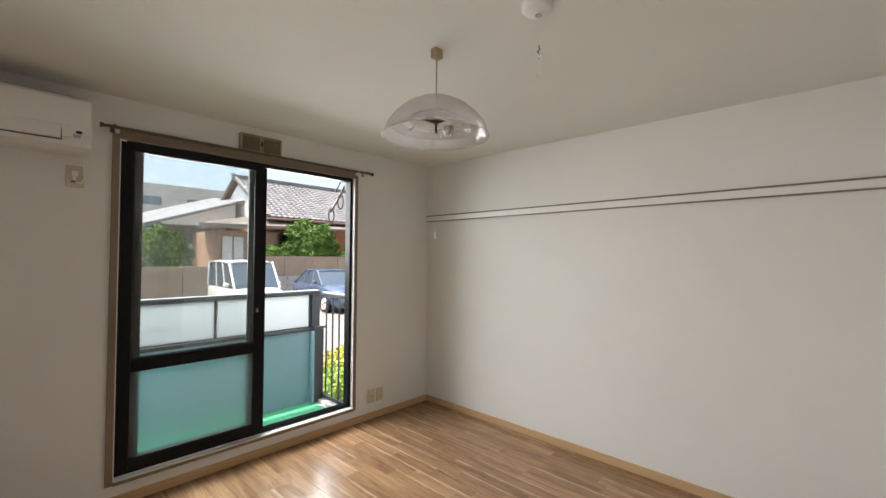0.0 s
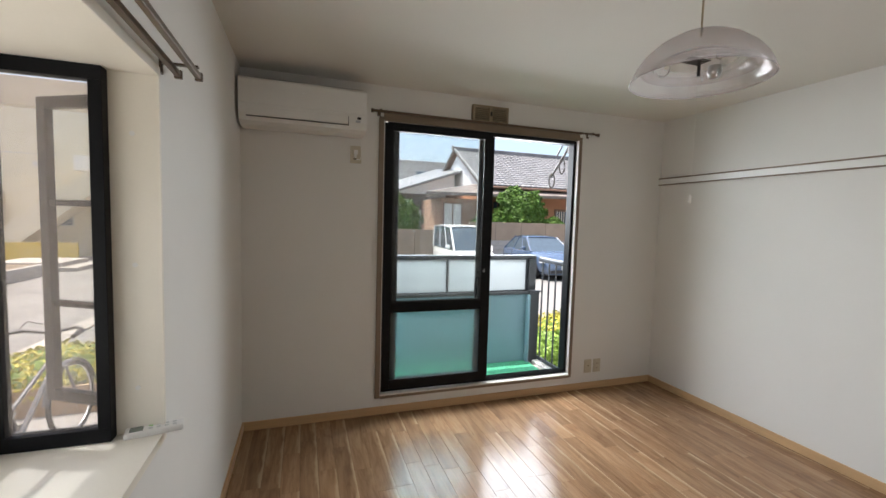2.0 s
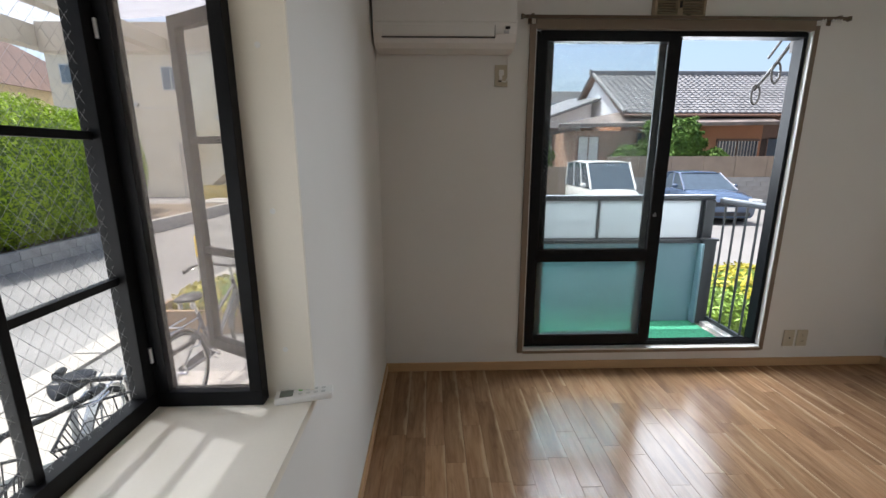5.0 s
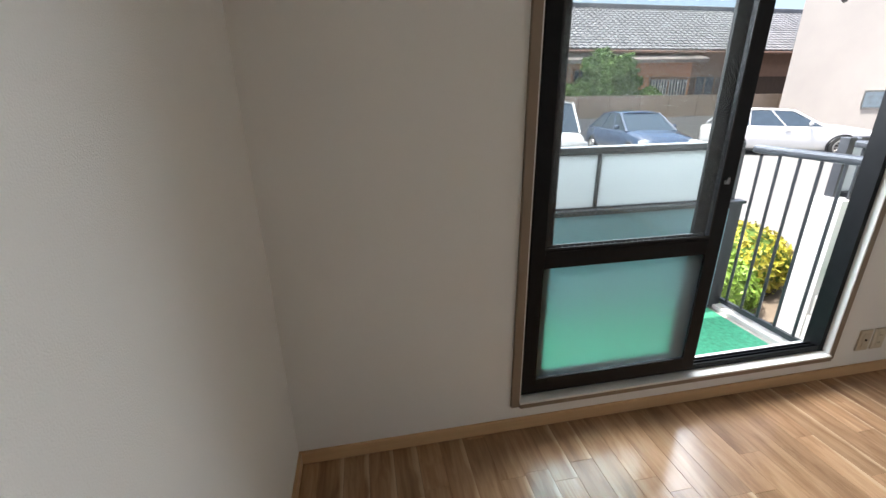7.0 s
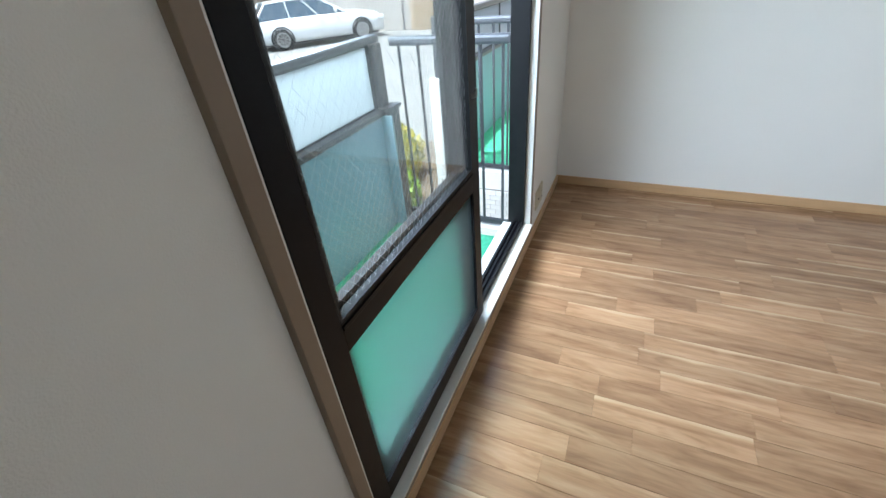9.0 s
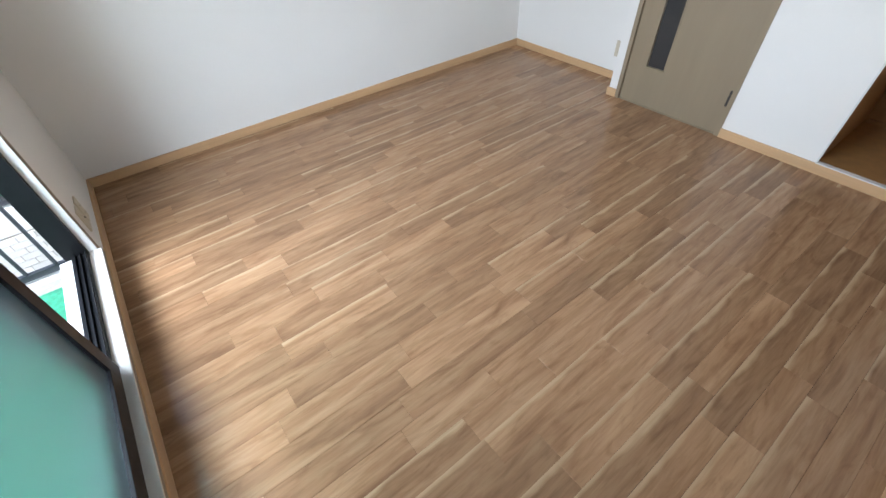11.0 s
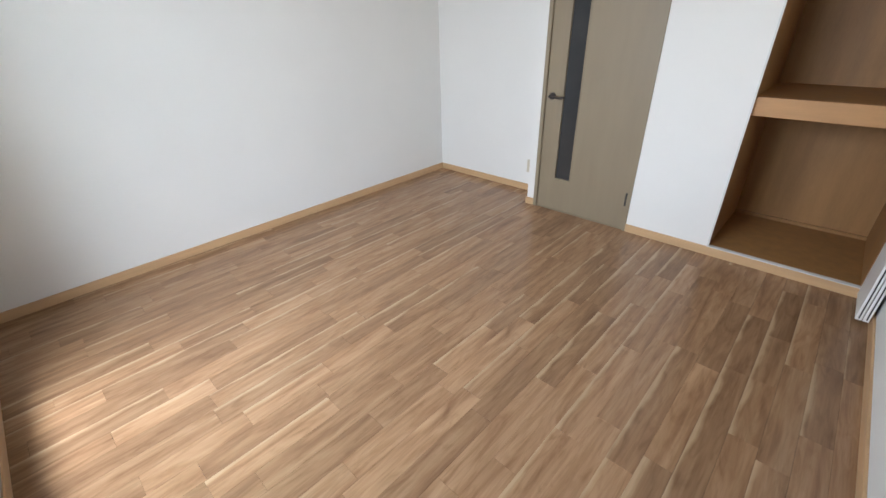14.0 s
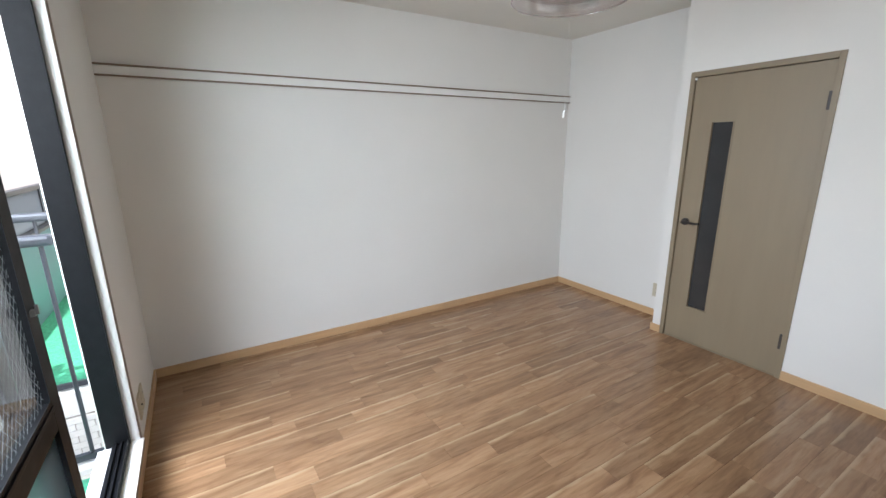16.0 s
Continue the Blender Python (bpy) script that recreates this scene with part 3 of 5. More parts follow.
part("front_panel", boxes((ax0 + 0.006, ax1 - 0.006, ay - 0.006, ay + 0.004, az0 + 0.115, az1 - 0.02), bevel=0.004), M_PLASTIC, ac)
part("louvre", boxes((ax0 + 0.05, ax1 - 0.125, ay - 0.002, ay + 0.008, az0 + 0.045, az0 + 0.098), bevel=0.004), M_PLASTIC, ac)
# Thin dark strips: the shade in the louvre's gap, put on as colour.
part("louvre_gap", boxes((ax0 + 0.045, ax1 - 0.12, ay - 0.001, ay + 0.03, az0 + 0.040, az0 + 0.043), (ax1 - 0.124, ax1 - 0.121, ay - 0.001, ay + 0.02, az0 + 0.043, az0 + 0.1)), mat("louvre_shadow", (0.08, 0.078, 0.075), 0.6), ac, "dark strip, shade round the louvre in its colour")
part("receiver_window", boxes((ax1 - 0.065, ax1 - 0.04, ay - 0.003, ay + 0.004, az0 + 0.082, az0 + 0.096)), M_DARK, ac, "small dark receiver window")
part("status_label", boxes((ax1 - 0.075, ax1 - 0.045, ay - 0.002, ay + 0.004, az0 + 0.06, az0 + 0.075)), mat("grey_print", (0.45, 0.46, 0.48), 0.5), ac)
part("indicator", tubes(((0.40, ay - 0.008, 2.30), (0.40, ay, 2.30), 0.004)), mat("indicator_white", (0.9, 0.9, 0.88), 0.3), ac)
part("top_grille", boxes(*[(ax0 + 0.03, ax1 - 0.03, -0.2 + k * 0.022, -0.19 + k * 0.022, az1, az1 + 0.003) for k in range(8)]), M_DARK, ac)
part("power_cord", path_tube([(0.79, -0.03, 2.1), (0.797, -0.022, 2.03), (0.80, -0.02, 1.965), (0.786, -0.026, 1.935), (0.762, -0.032, 1.938)], 0.0035), M_PLASTIC, ac, "white power cord")


def wall_plate(label, m, w, h, kind):
    """A bevelled plate in x, z facing -y."""
    ob = thing("wall_socket", label, "wall socket", "wall sockets")
    part("plate", boxes((-w / 2, w / 2, -0.009, 0, -h / 2, h / 2), bevel=0.003), M_BEIGE, ob)
    part("insert", boxes((-w * 0.22, w * 0.22, -0.0115, -0.009, -h * 0.33, h * 0.33), bevel=0.001), M_BEIGE, ob)
    if kind == "plug":
        plug = part("plug", boxes((-0.016, 0.012, -0.034, -0.0115, 0.0, 0.03), (-0.012, 0.004, -0.03, -0.0115, -0.025, 0.0), bevel=0.003), M_PLASTIC, ob, "white plug")
        part("earth_hole", boxes((-0.018, 0.002, -0.0125, -0.0115, -0.036, -0.028)), M_DARK, ob)
    elif kind == "aerial":
        part("jack", tubes(((0, -0.017, 0.005), (0, -0.0115, 0.005), 0.005), n=12), M_BRONZE, ob)
    else:
        for dz in (-0.022, 0.022):
            for dx in (-0.006, 0.006):
                part("slot", boxes((dx - 0.001, dx + 0.001, -0.0122, -0.0115, dz - 0.005, dz + 0.005)), M_DARK, ob)
    ob.matrix_basis = m
    return ob


wall_plate("beige wall socket with a white plug below the air conditioner", pose(0.761, 0, 1.974), 0.08, 0.124, "plug")
wall_plate("beige aerial socket plate above the baseboard", pose(2.889, 0, 0.213), 0.076, 0.122, "aerial")
wall_plate("beige power socket plate above the baseboard", pose(2.987, 0, 0.213), 0.076, 0.122, "power")
wall_plate("beige power socket plate beside the hall door", pose(2.46, D, 0.24, 0, 0, 180), 0.076, 0.122, "power")

# ---- wall vent ----
vent = thing("wall_vent", "brown plastic wall vent with slatted front above the balcony door", "wall vent")
M_VENT = mat("vent_brown", (0.30, 0.235, 0.15), 0.5, var=0.05)
vx0, vx1, vz0, vz1 = 1.657, 1.966, 2.30, 2.43
part("frame", boxes((vx0, vx1, -0.04, 0, vz0, vz0 + 0.014), (vx0, vx1, -0.04, 0, vz1 - 0.014, vz1), (vx0, vx0 + 0.016, -0.04, 0, vz0 + 0.014, vz1 - 0.014), (vx1 - 0.016, vx1, -0.04, 0, vz0 + 0.014, vz1 - 0.014), (1.796, 1.828, -0.038, 0, vz0 + 0.014, vz1 - 0.014), bevel=0.002), M_VENT, vent)
# Backing in darker vent brown: shade behind the slats put into its colour.
part("backing", boxes((vx0 + 0.016, vx1 - 0.016, -0.008, -0.001, vz0 + 0.014, vz1 - 0.014)), mat("vent_shadow", (0.10, 0.075, 0.045), 0.7), vent)
for k in range(7):
    z = vz0 + 0.024 + k * 0.0145
    for xa, xb in ((vx0 + 0.016, 1.796), (1.828, vx1 - 0.016)):
        part("slat", boxes((xa, xb, -0.034, -0.012, z - 0.0025, z + 0.0025)), M_VENT, vent)
part("knob", boxes((1.806, 1.818, -0.05, -0.038, 2.35, 2.385), bevel=0.002), M_DARK, vent)

# ---- curtain rails ----
M_RAIL = mat("brown_rail", (0.12, 0.085, 0.055), 0.35, metal=0.35, var=0.08)


def curtain_rail(label, m, length, rods):
    ob = thing("curtain_rail", label, "curtain rail", "curtain rails")
    for y, z in rods:
        part("rail", boxes((0, length, y - 0.008, y + 0.008, z - 0.009, z + 0.009), bevel=0.003), M_RAIL, ob)
        for x in (0, length):
            part("end_cap", boxes((x - 0.008, x + 0.008, y - 0.011, y + 0.011, z - 0.013, z + 0.013), bevel=0.003), M_RAIL, ob)
    deep = min(y for y, z in rods)
    n = max(2, int(length / 0.7))
    for k in range(n + 1):
        x = 0.06 + (length - 0.12) * k / n
        part("bracket", boxes((x - 0.009, x + 0.009, deep - 0.012, 0, rods[0][1] + 0.009, rods[0][1] + 0.014), (x - 0.012, x + 0.012, -0.004, 0, rods[0][1] - 0.02, rods[0][1] + 0.02)), M_RAIL, ob)
    if len(rods) == 1:
        for k in range(6):
            x = length - 0.05 - 0.017 * k - (0.03 if k > 3 else 0)
            part("runner", boxes((x - 0.004, x + 0.004, rods[0][0] - 0.009, rods[0][0] + 0.003, rods[0][1] - 0.022, rods[0][1] - 0.004), bevel=0.001), M_PLASTIC, ob, "small pale runner")
    ob.matrix_basis = m
    return ob


curtain_rail("brown metal curtain rail above the balcony door", pose(0.866, 0, 2.287), 1.955, [(-0.07, 0.0)])
curtain_rail("brown metal double curtain rail above the bay window", pose(0, -3.44, 1.945, 0, 0, 90), 1.86, [(-0.032, 0.0), (-0.088, 0.0)])

# ---- picture rail ----
prail = thing("trim", "white picture rail with brown grooves along the wall", "picture rail", kind="structure")
part("band", boxes((W - 0.016, W, D, 0, 1.908, 1.956), bevel=0.002), M_PLASTIC, prail)
part("strip", boxes((W - 0.024, W - 0.001, D + 0.001, -0.001, 1.9565, 1.966), bevel=0.001), M_CASING, prail, "thin brown strip")
part("strip", boxes((W - 0.024, W - 0.001, D + 0.001, -0.001, 1.899, 1.9075), bevel=0.001), M_CASING, prail, "thin brown strip")
hk = thing("rail_hook", "small white hook hanging under the picture rail", "hook")
part("stem", boxes((W - 0.02, W - 0.012, D + 0.05, D + 0.056, 1.845, 1.899)), M_PLASTIC, hk)
part("tip", boxes((W - 0.034, W - 0.008, D + 0.047, D + 0.059, 1.828, 1.846), bevel=0.002), M_PLASTIC, hk)

# ---- pendant lamp ----
M_ACRYL = bpy.data.materials.new("clear_acrylic")
M_ACRYL.use_nodes = True
nt = M_ACRYL.node_tree
nt.nodes.remove(nt.nodes["Principled BSDF"])
tr, df, mx, gl, m2 = (nt.nodes.new("ShaderNode" + k) for k in ("BsdfTransparent", "BsdfTranslucent", "MixShader", "BsdfGlossy", "MixShader"))
tr.inputs[0].default_value, df.inputs[0].default_value = (0.9, 0.88, 0.88, 1), (0.85, 0.83, 0.84, 1)
mx.inputs[0].default_value, m2.inputs[0].default_value = 0.13, 0.09
gl.inputs["Roughness"].default_value = 0.12
for x_, y_ in ((tr.outputs[0], mx.inputs[1]), (df.outputs[0], mx.inputs[2]), (mx.outputs[0], m2.inputs[1]), (gl.outputs[0], m2.inputs[2]), (m2.outputs[0], nt.nodes["Material Output"].inputs[0])):
    nt.links.new(x_, y_)
M_CAPBOX = mat("tan_plug_box", (0.34, 0.27, 0.17), 0.5, var=0.05)
LX, LY = 1.853, -1.848
lampo = thing("pendant_lamp", "clear acrylic dome pendant lamp with no tube fitted", "pendant lamp", at=(LX, LY, 0))
part("ceiling_cap", boxes((-0.023, 0.023, -0.018, 0.018, 2.447, H), bevel=0.004), M_CAPBOX, lampo, "beige ceiling plug box")
part("cord", tubes(((0, 0, 2.25), (0, 0, 2.45), 0.0038)), M_CAPBOX, lampo)
sh = bmesh.new()
pr = [(0.012, 2.262), (0.05, 2.258), (0.10, 2.245), (0.15, 2.218), (0.195, 2.178), (0.222, 2.142), (0.236, 2.112), (0.245, 2.085)]
lathe(sh, pr, n=48)
shade = part("shade", sh, M_ACRYL, lampo, "clear acrylic dome", smooth=True)
sol = shade.modifiers.new("wall", "SOLIDIFY")
sol.thickness = 0.0025
part("rim", ring(bmesh.new(), Matrix.Translation((0, 0, 2.085)), 0.2445, 0.0032, 56, 6), M_ACRYL, shade, smooth=True)
part("lower_band", lathe(bmesh.new(), [(0.205, 2.125), (0.175, 2.118), (0.16, 2.128), (0.158, 2.15)], n=48), M_ACRYL, lampo, "inner reflector ring", smooth=True)
part("body_plate", lathe(bmesh.new(), [(0.001, 2.178), (0.105, 2.176), (0.125, 2.165), (0.125, 2.158), (0.001, 2.156)], n=40), M_PLASTIC, lampo, "white fitting body", smooth=False)
part("vent_slots", boxes(*[(-0.07 + k * 0.017, -0.06 + k * 0.017, -0.03, 0.03, 2.1535, 2.156) for k in range(6)]), M_DARK, lampo)
for a in (0.6, 2.2, 4.4):
    ca, sa = math.cos(a), math.sin(a)
    part("tube_clip", path_tube([(0.10 * ca, 0.10 * sa, 2.156), (0.105 * ca, 0.105 * sa, 2.13), (0.125 * ca, 0.125 * sa, 2.118), (0.14 * ca, 0.14 * sa, 2.128)], 0.0022, 6), M_STEEL, lampo)
part("night_bulb", lathe(bmesh.new(), [(0.012, 2.156), (0.013, 2.135), (0.022, 2.115), (0.02, 2.098), (0.001, 2.09)], Matrix.Translation((0.06, -0.055, 0)), 16), M_GLASS, lampo, "small clear bulb", smooth=True)
part("lamp_socket", lathe(bmesh.new(), [(0.024, 2.156), (0.026, 2.13), (0.018, 2.112), (0.001, 2.112)], Matrix.Translation((0.095, 0.01, 0)), 16), M_STEEL, lampo, smooth=True)
part("switch_stem", tubes(((0, 0, 2.10), (0, 0, 2.156), 0.006)), M_DARK, lampo)
part("pull_cord", tubes(((0.0, 0, 1.64), (0, 0, 2.10), 0.0005), n=4), M_PLASTIC, lampo, "thin pull cord")
part("pull_knob", lathe(bmesh.new(), [(0.001, 1.645), (0.004, 1.64), (0.006, 1.615), (0.001, 1.61)], n=10), M_PLASTIC, lampo, smooth=True)

# ---- smoke alarm ----
alarm = thing("smoke_alarm", "white round smoke alarm with a pull tag under the ceiling", "smoke alarm", at=(1.848, -2.378, 0))
part("base", lathe(bmesh.new(), [(0.042, H), (0.042, H - 0.008)], n=32), M_PLASTIC, alarm)
part("body", lathe(bmesh.new(), [(0.05, H - 0.008), (0.056, H - 0.016), (0.056, H - 0.034), (0.048, H - 0.043), (0.001, H - 0.045)], n=36), M_PLASTIC, alarm, smooth=True)
part("test_button", lathe(bmesh.new(), [(0.013, H - 0.044), (0.012, H - 0.048), (0.001, H - 0.048)], Matrix.Translation((0.012, 0.018, 0)), 16), mat("grey_plastic", (0.42, 0.42, 0.42), 0.4), alarm)
part("pull_cord", tubes(((0, -0.02, 2.29), (0, -0.02, H - 0.04), 0.0006), n=4), M_PLASTIC, alarm)
part("cord_clip", path_tube([(0, -0.02, 2.312), (0.006, -0.016, 2.30), (-0.005, -0.024, 2.288), (0.007, -0.015, 2.272), (0, -0.02, 2.262)], 0.0022, 6), M_BRONZE, alarm)
part("pull_tag", boxes((-0.0125, 0.0125, -0.0208, -0.0192, 2.196, 2.285)), M_PLASTIC, alarm, "white pull tag")

alarm.rotation_euler.z = radians(-40)

# ---- remote control on the sill ----
rem = thing("remote_control", "white remote control lying across the sill corner", "remote control", at=(-0.022, -1.628, BZ0))
part("body", boxes((-0.075, 0.075, -0.024, 0.024, 0.0, 0.019), bevel=0.006), M_PLASTIC, rem)
part("display", boxes((-0.062, -0.028, -0.016, 0.016, 0.019, 0.0195)), mat("lcd_grey", (0.22, 0.25, 0.22), 0.25), rem, "grey display")
for k in range(4):
    for j in (-1, 1):
        part("button", boxes((-0.015 + k * 0.02, -0.004 + k * 0.02, j * 0.009 - 0.004, j * 0.009 + 0.004, 0.019, 0.0208), bevel=0.001), mat("button_" + ("green" if k == 0 and j == 1 else "grey"), (0.25, 0.55, 0.15) if k == 0 and j == 1 else (0.6, 0.6, 0.58), 0.5), rem)
rem.location.y = BY1 - 0.02
rem.rotation_euler.z = radians(12)

# ---- added lamps outside the openings: for sky light and sunlit ground's bounce ----
window_lamp("sky_balcony", look((1.85, 1.16, 1.92), (2.0, 0.16, 1.22)), 3.4, 1.35, 90, 175)
# Added lamp aimed upward, in place of light off the ground below the bay.
window_lamp("ground_bounce_bay", look((-0.56, -2.5, 1.12), (1, -2.5, 1.95)), 1.6, 0.9, 4.6, 150, (1.0, 0.965, 0.91))

# ---- ground, road, own building outside ----
structure("ground", boxes((-300, 300, -300, 300, GZ - 0.3, GZ)), M_LOT, "worn pale grey parking lot ground", "ground")
structure("road", boxes((-7.2, -3.05, -60, 14, GZ - 0.01, GZ + 0.004)), M_ASPH, "worn grey asphalt lane", "road")
structure("pavement", boxes((-3.05, -0.15, -20, 0.9, GZ - 0.01, GZ + 0.03)), M_CONC, "pale concrete strip beside the building", "pavement")
gutter = thing("gutter", "row of pale concrete gutter lids along the lane", "gutter", kind="structure")
lid = mesh_of("lid", boxes((-0.15, 0.15, -0.293, 0.293, -0.03, 0.03), bevel=0.006), M_CONC)
for k in range(34):
    o = new("lid", lid)
    o.parent = gutter
    o.location = (-3.2, -8.0 + k * 0.6, GZ + 0.004 + 0.004 * (k * 7 % 3))
structure("outer_wall", boxes((-0.16, W + 5, 0.15, 0.17, GZ, -0.1), (-0.17, -0.15, D - 1, 0.15, GZ, -0.1), (W + 0.15, W + 5, 0, 0.17, -0.1, 2.6), (-0.2, W + 5, -6, 0.13, 2.62, 5.4), (-0.2, W + 0.15, D - 1.2, D - 0.92, GZ, 2.62)), M_STUCCO, "cream outer walls of the apartment house", "outer wall")

M_CAP = mat("dark_grey_rail", (0.045, 0.048, 0.055), 0.35, metal=0.3, var=0.1)


def balcony(name, label, x0, x1, side):
    """Slab, turf, front parapet with frosted panels and rail, and an open barred side."""
    ob = thing(name, label, "balcony", kind="structure")
    part("slab", boxes((x0, x1, 0.17, 1.04, -0.2, -0.06)), M_CONC, ob)
    part("turf", boxes((x0 + 0.02, x1 - 0.1, 0.172, 0.955, -0.06, -0.045)), M_TURF, ob, "green artificial turf")
    par = part("parapet", boxes((x0, x1 - 0.02, 0.955, 1.04, -0.055, 0.715)), M_PARAPET, ob, "pale blue-grey low parapet")
    part("cap", boxes((x0, x1 - 0.09, 0.93, 1.06, 0.716, 0.75), bevel=0.006), M_CAP, par)
    part("top_rail", boxes((x0, x1, 0.965, 1.035, 1.108, 1.152), bevel=0.012), M_CAP, ob)
    x = x1 - 0.105
    while x > x0 + 0.3:
        part("post", boxes((x - 0.011, x + 0.011, 0.985, 1.015, 0.75, 1.108)), M_CAP, ob)
        xa = max(x - 0.928, x0)
        part("panel", boxes((xa, x - 0.011, 0.996, 1.004, 0.758, 1.108)), M_PANEL, ob, "frosted white panel")
        part("panel_frame", boxes((xa, x - 0.011, 0.988, 1.012, 0.75, 0.758), (xa, x - 0.011, 0.988, 1.012, 1.1, 1.108)), M_CAP, ob)
        x -= 0.95
    part("corner_post", boxes((x1 - 0.095, x1 - 0.005, 0.955, 1.045, 0.752, 1.108), bevel=0.004), M_CAP, ob)
    part("foot_post", boxes((x1 - 0.10, x1 + 0.015, 0.90, 0.952, -0.05, 0.74), bevel=0.004), M_CAP, ob)
    part("post_cap", boxes((x1 - 0.11, x1 + 0.025, 0.885, 0.956, 0.7405, 0.762), bevel=0.003), M_CAP, ob)
    part("parapet_return", boxes((x1 - 0.12, x1 - 0.102, 0.885, 0.954, -0.05, 0.714)), M_PARAPET, ob)
    return ob


def barred_side(ob, xs, y0, y1):
    part("side_rail", boxes((xs - 0.032, xs + 0.032, y0, y1, 1.085, 1.135), bevel=0.016), M_CAP, ob)
    part("lower_bar", boxes((xs - 0.012, xs + 0.012, y0, y1, -0.015, 0.02)), M_CAP, ob)
    part("kerb", boxes((xs - 0.06, xs + 0.06, y0, y1, -0.19, -0.03)), M_TILEW, ob, "white kerb under the bars")
    n = int((y1 - y0) / 0.108)
    for k in range(n):
        y = y0 + 0.05 + k * (y1 - y0 - 0.1) / max(1, n - 1)
        part("bar", tubes(((xs, y, 0.02), (xs, y, 1.085), 0.0095), n=8), M_CAP, ob)


own = balcony("balcony_1", "balcony with green turf, frosted panels and black rail", 0.2, 2.898, "right")
barred_side(own, 2.913, 0.172, 0.9)
nb = balcony("balcony_2", "neighbouring balcony with green turf and dark rail", 3.86, 7.4, "left")
barred_side(nb, 3.80, 0.172, 0.94)
part("corner_post", boxes((3.76, 3.82, 0.965, 1.03, 0.72, 1.15), bevel=0.004), M_CAP, nb)
part("pier", boxes((3.715, 3.858, 0.86, 1.065, GZ, 0.718)), M_TILEW, nb, "white pier")
base = part("base_wall", boxes((3.73, 3.86, 0.17, 1.04, GZ, -0.2)), M_CONC, nb)
tile_m = mesh_of("tile", boxes((-0.004, 0.004, -0.047, 0.047, -0.0215, 0.0215), bevel=0.0015), M_TILEW)
for r in range(6):
    for c in range(9):
        y = 0.225 + c * 0.1 - (0.05 if r % 2 else 0)
        tl = new("tile", tile_m)
        tl.parent = base
        tl.location = (3.7285, y, GZ + 0.05 + r * 0.046)
structure("upper_balcony", boxes((0.0, 3.2, 0.135, 1.06, 2.56, 2.7), (0.0, 3.2, 1.0, 1.06, 2.7, 3.4)), M_STUCCO, "underside of the balcony above", "balcony")

# ---- clothes-pole arms ----
arm = thing("clothes_pole_arm", "dark folding clothes-pole arm with loops on the outer wall", "pole bracket")
part("wall_plate", boxes((2.68, 2.73, 0.132, 0.165, 2.15, 2.4)), M_BRONZE, arm)
part("arm", path_tube([(2.70, 0.16, 2.235), (2.70, 0.30, 2.09), (2.70, 0.45, 1.965)], 0.011), M_BRONZE, arm)
part("upper_arm", path_tube([(2.70, 0.16, 2.36), (2.70, 0.36, 2.16)], 0.008), M_BRONZE, arm)
for y, z in ((0.27, 2.06), (0.43, 1.94)):
    part("loop", path_tube([(2.70 + 0.03 * math.cos(a), y, z - 0.01 + 0.068 * math.sin(a)) for a in [k * math.pi / 8 for k in range(17)]], 0.008, 6), M_BRONZE, arm)

# ---- canopy over the bicycles ----
M_BEAM = mat("beige_beam", (0.50, 0.45, 0.38), 0.6, var=0.06)
canopy = thing("canopy", "beige steel canopy with a translucent ribbed roof over the bicycles", "canopy")
part("front_beam", boxes((-2.36, -2.26, -4.6, 0.45, 2.20, 2.34), bevel=0.006), M_BEAM, canopy)
part("purlin", boxes((-1.5, -1.42, -4.6, 0.33, 2.17, 2.258), bevel=0.006), M_BEAM, canopy)
part("end_beam", boxes((-2.26, -0.17, 0.33, 0.43, 2.18, 2.36), bevel=0.006), M_BEAM, canopy)
for k in range(5):
    y = -0.55 - k * 0.95
    part("rafter", boxes((-2.26, -0.17, y - 0.03, y + 0.03, 2.26, 2.34)), M_BEAM, canopy)
bm = bmesh.new()
cols = 90
ra, rb = [], []
for k in range(cols + 1):
    y = -4.6 + 5.05 * k / cols
    z = 2.362 + 0.008 * math.sin(k * math.pi / 2)
    ra.append(bm.verts.new((-2.42, y, z)))
    rb.append(bm.verts.new((-0.17, y, z + 0.16)))
for k in range(cols):
    bm.faces.new((ra[k], ra[k + 1], rb[k + 1], rb[k]))
M_POLY = bpy.data.materials.new("ribbed_polycarbonate")
M_POLY.use_nodes = True
_t = M_POLY.node_tree
_t.nodes.remove(_t.nodes["Principled BSDF"])
_a, _b, _m = (_t.nodes.new("ShaderNode" + k) for k in ("BsdfTransparent", "BsdfTranslucent", "MixShader"))
_a.inputs[0].default_value, _b.inputs[0].default_value, _m.inputs[0].default_value = (0.6, 0.63, 0.68, 1), (0.36, 0.37, 0.40, 1), 0.75
_t.links.new(_a.outputs[0], _m.inputs[1])
_t.links.new(_b.outputs[0], _m.inputs[2])
_t.links.new(_m.outputs[0], _t.nodes["Material Output"].inputs[0])
part("roof_sheet", bm, M_POLY, canopy, "ribbed translucent sheet")
for y in (0.38, -4.5):
    part("post", boxes((-2.34, -2.28, y - 0.03, y + 0.03, GZ + 0.03, 2.2)), M_BEAM, canopy) if y < -1 else None

# ---- planting ----
M_HEDGE = mat("hedge_leaf", (0.29, 0.42, 0.022), 0.6, spec=0.15, var=0.3, scale=2.2, fine=30)
# Darker leaf green: the shade inside the foliage, put into the core's colour.
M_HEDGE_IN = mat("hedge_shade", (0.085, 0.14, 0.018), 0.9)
M_LEAFY = mat("bush_leaf", (0.085, 0.165, 0.028), 0.5, spec=0.2, var=0.45, scale=3, fine=25)
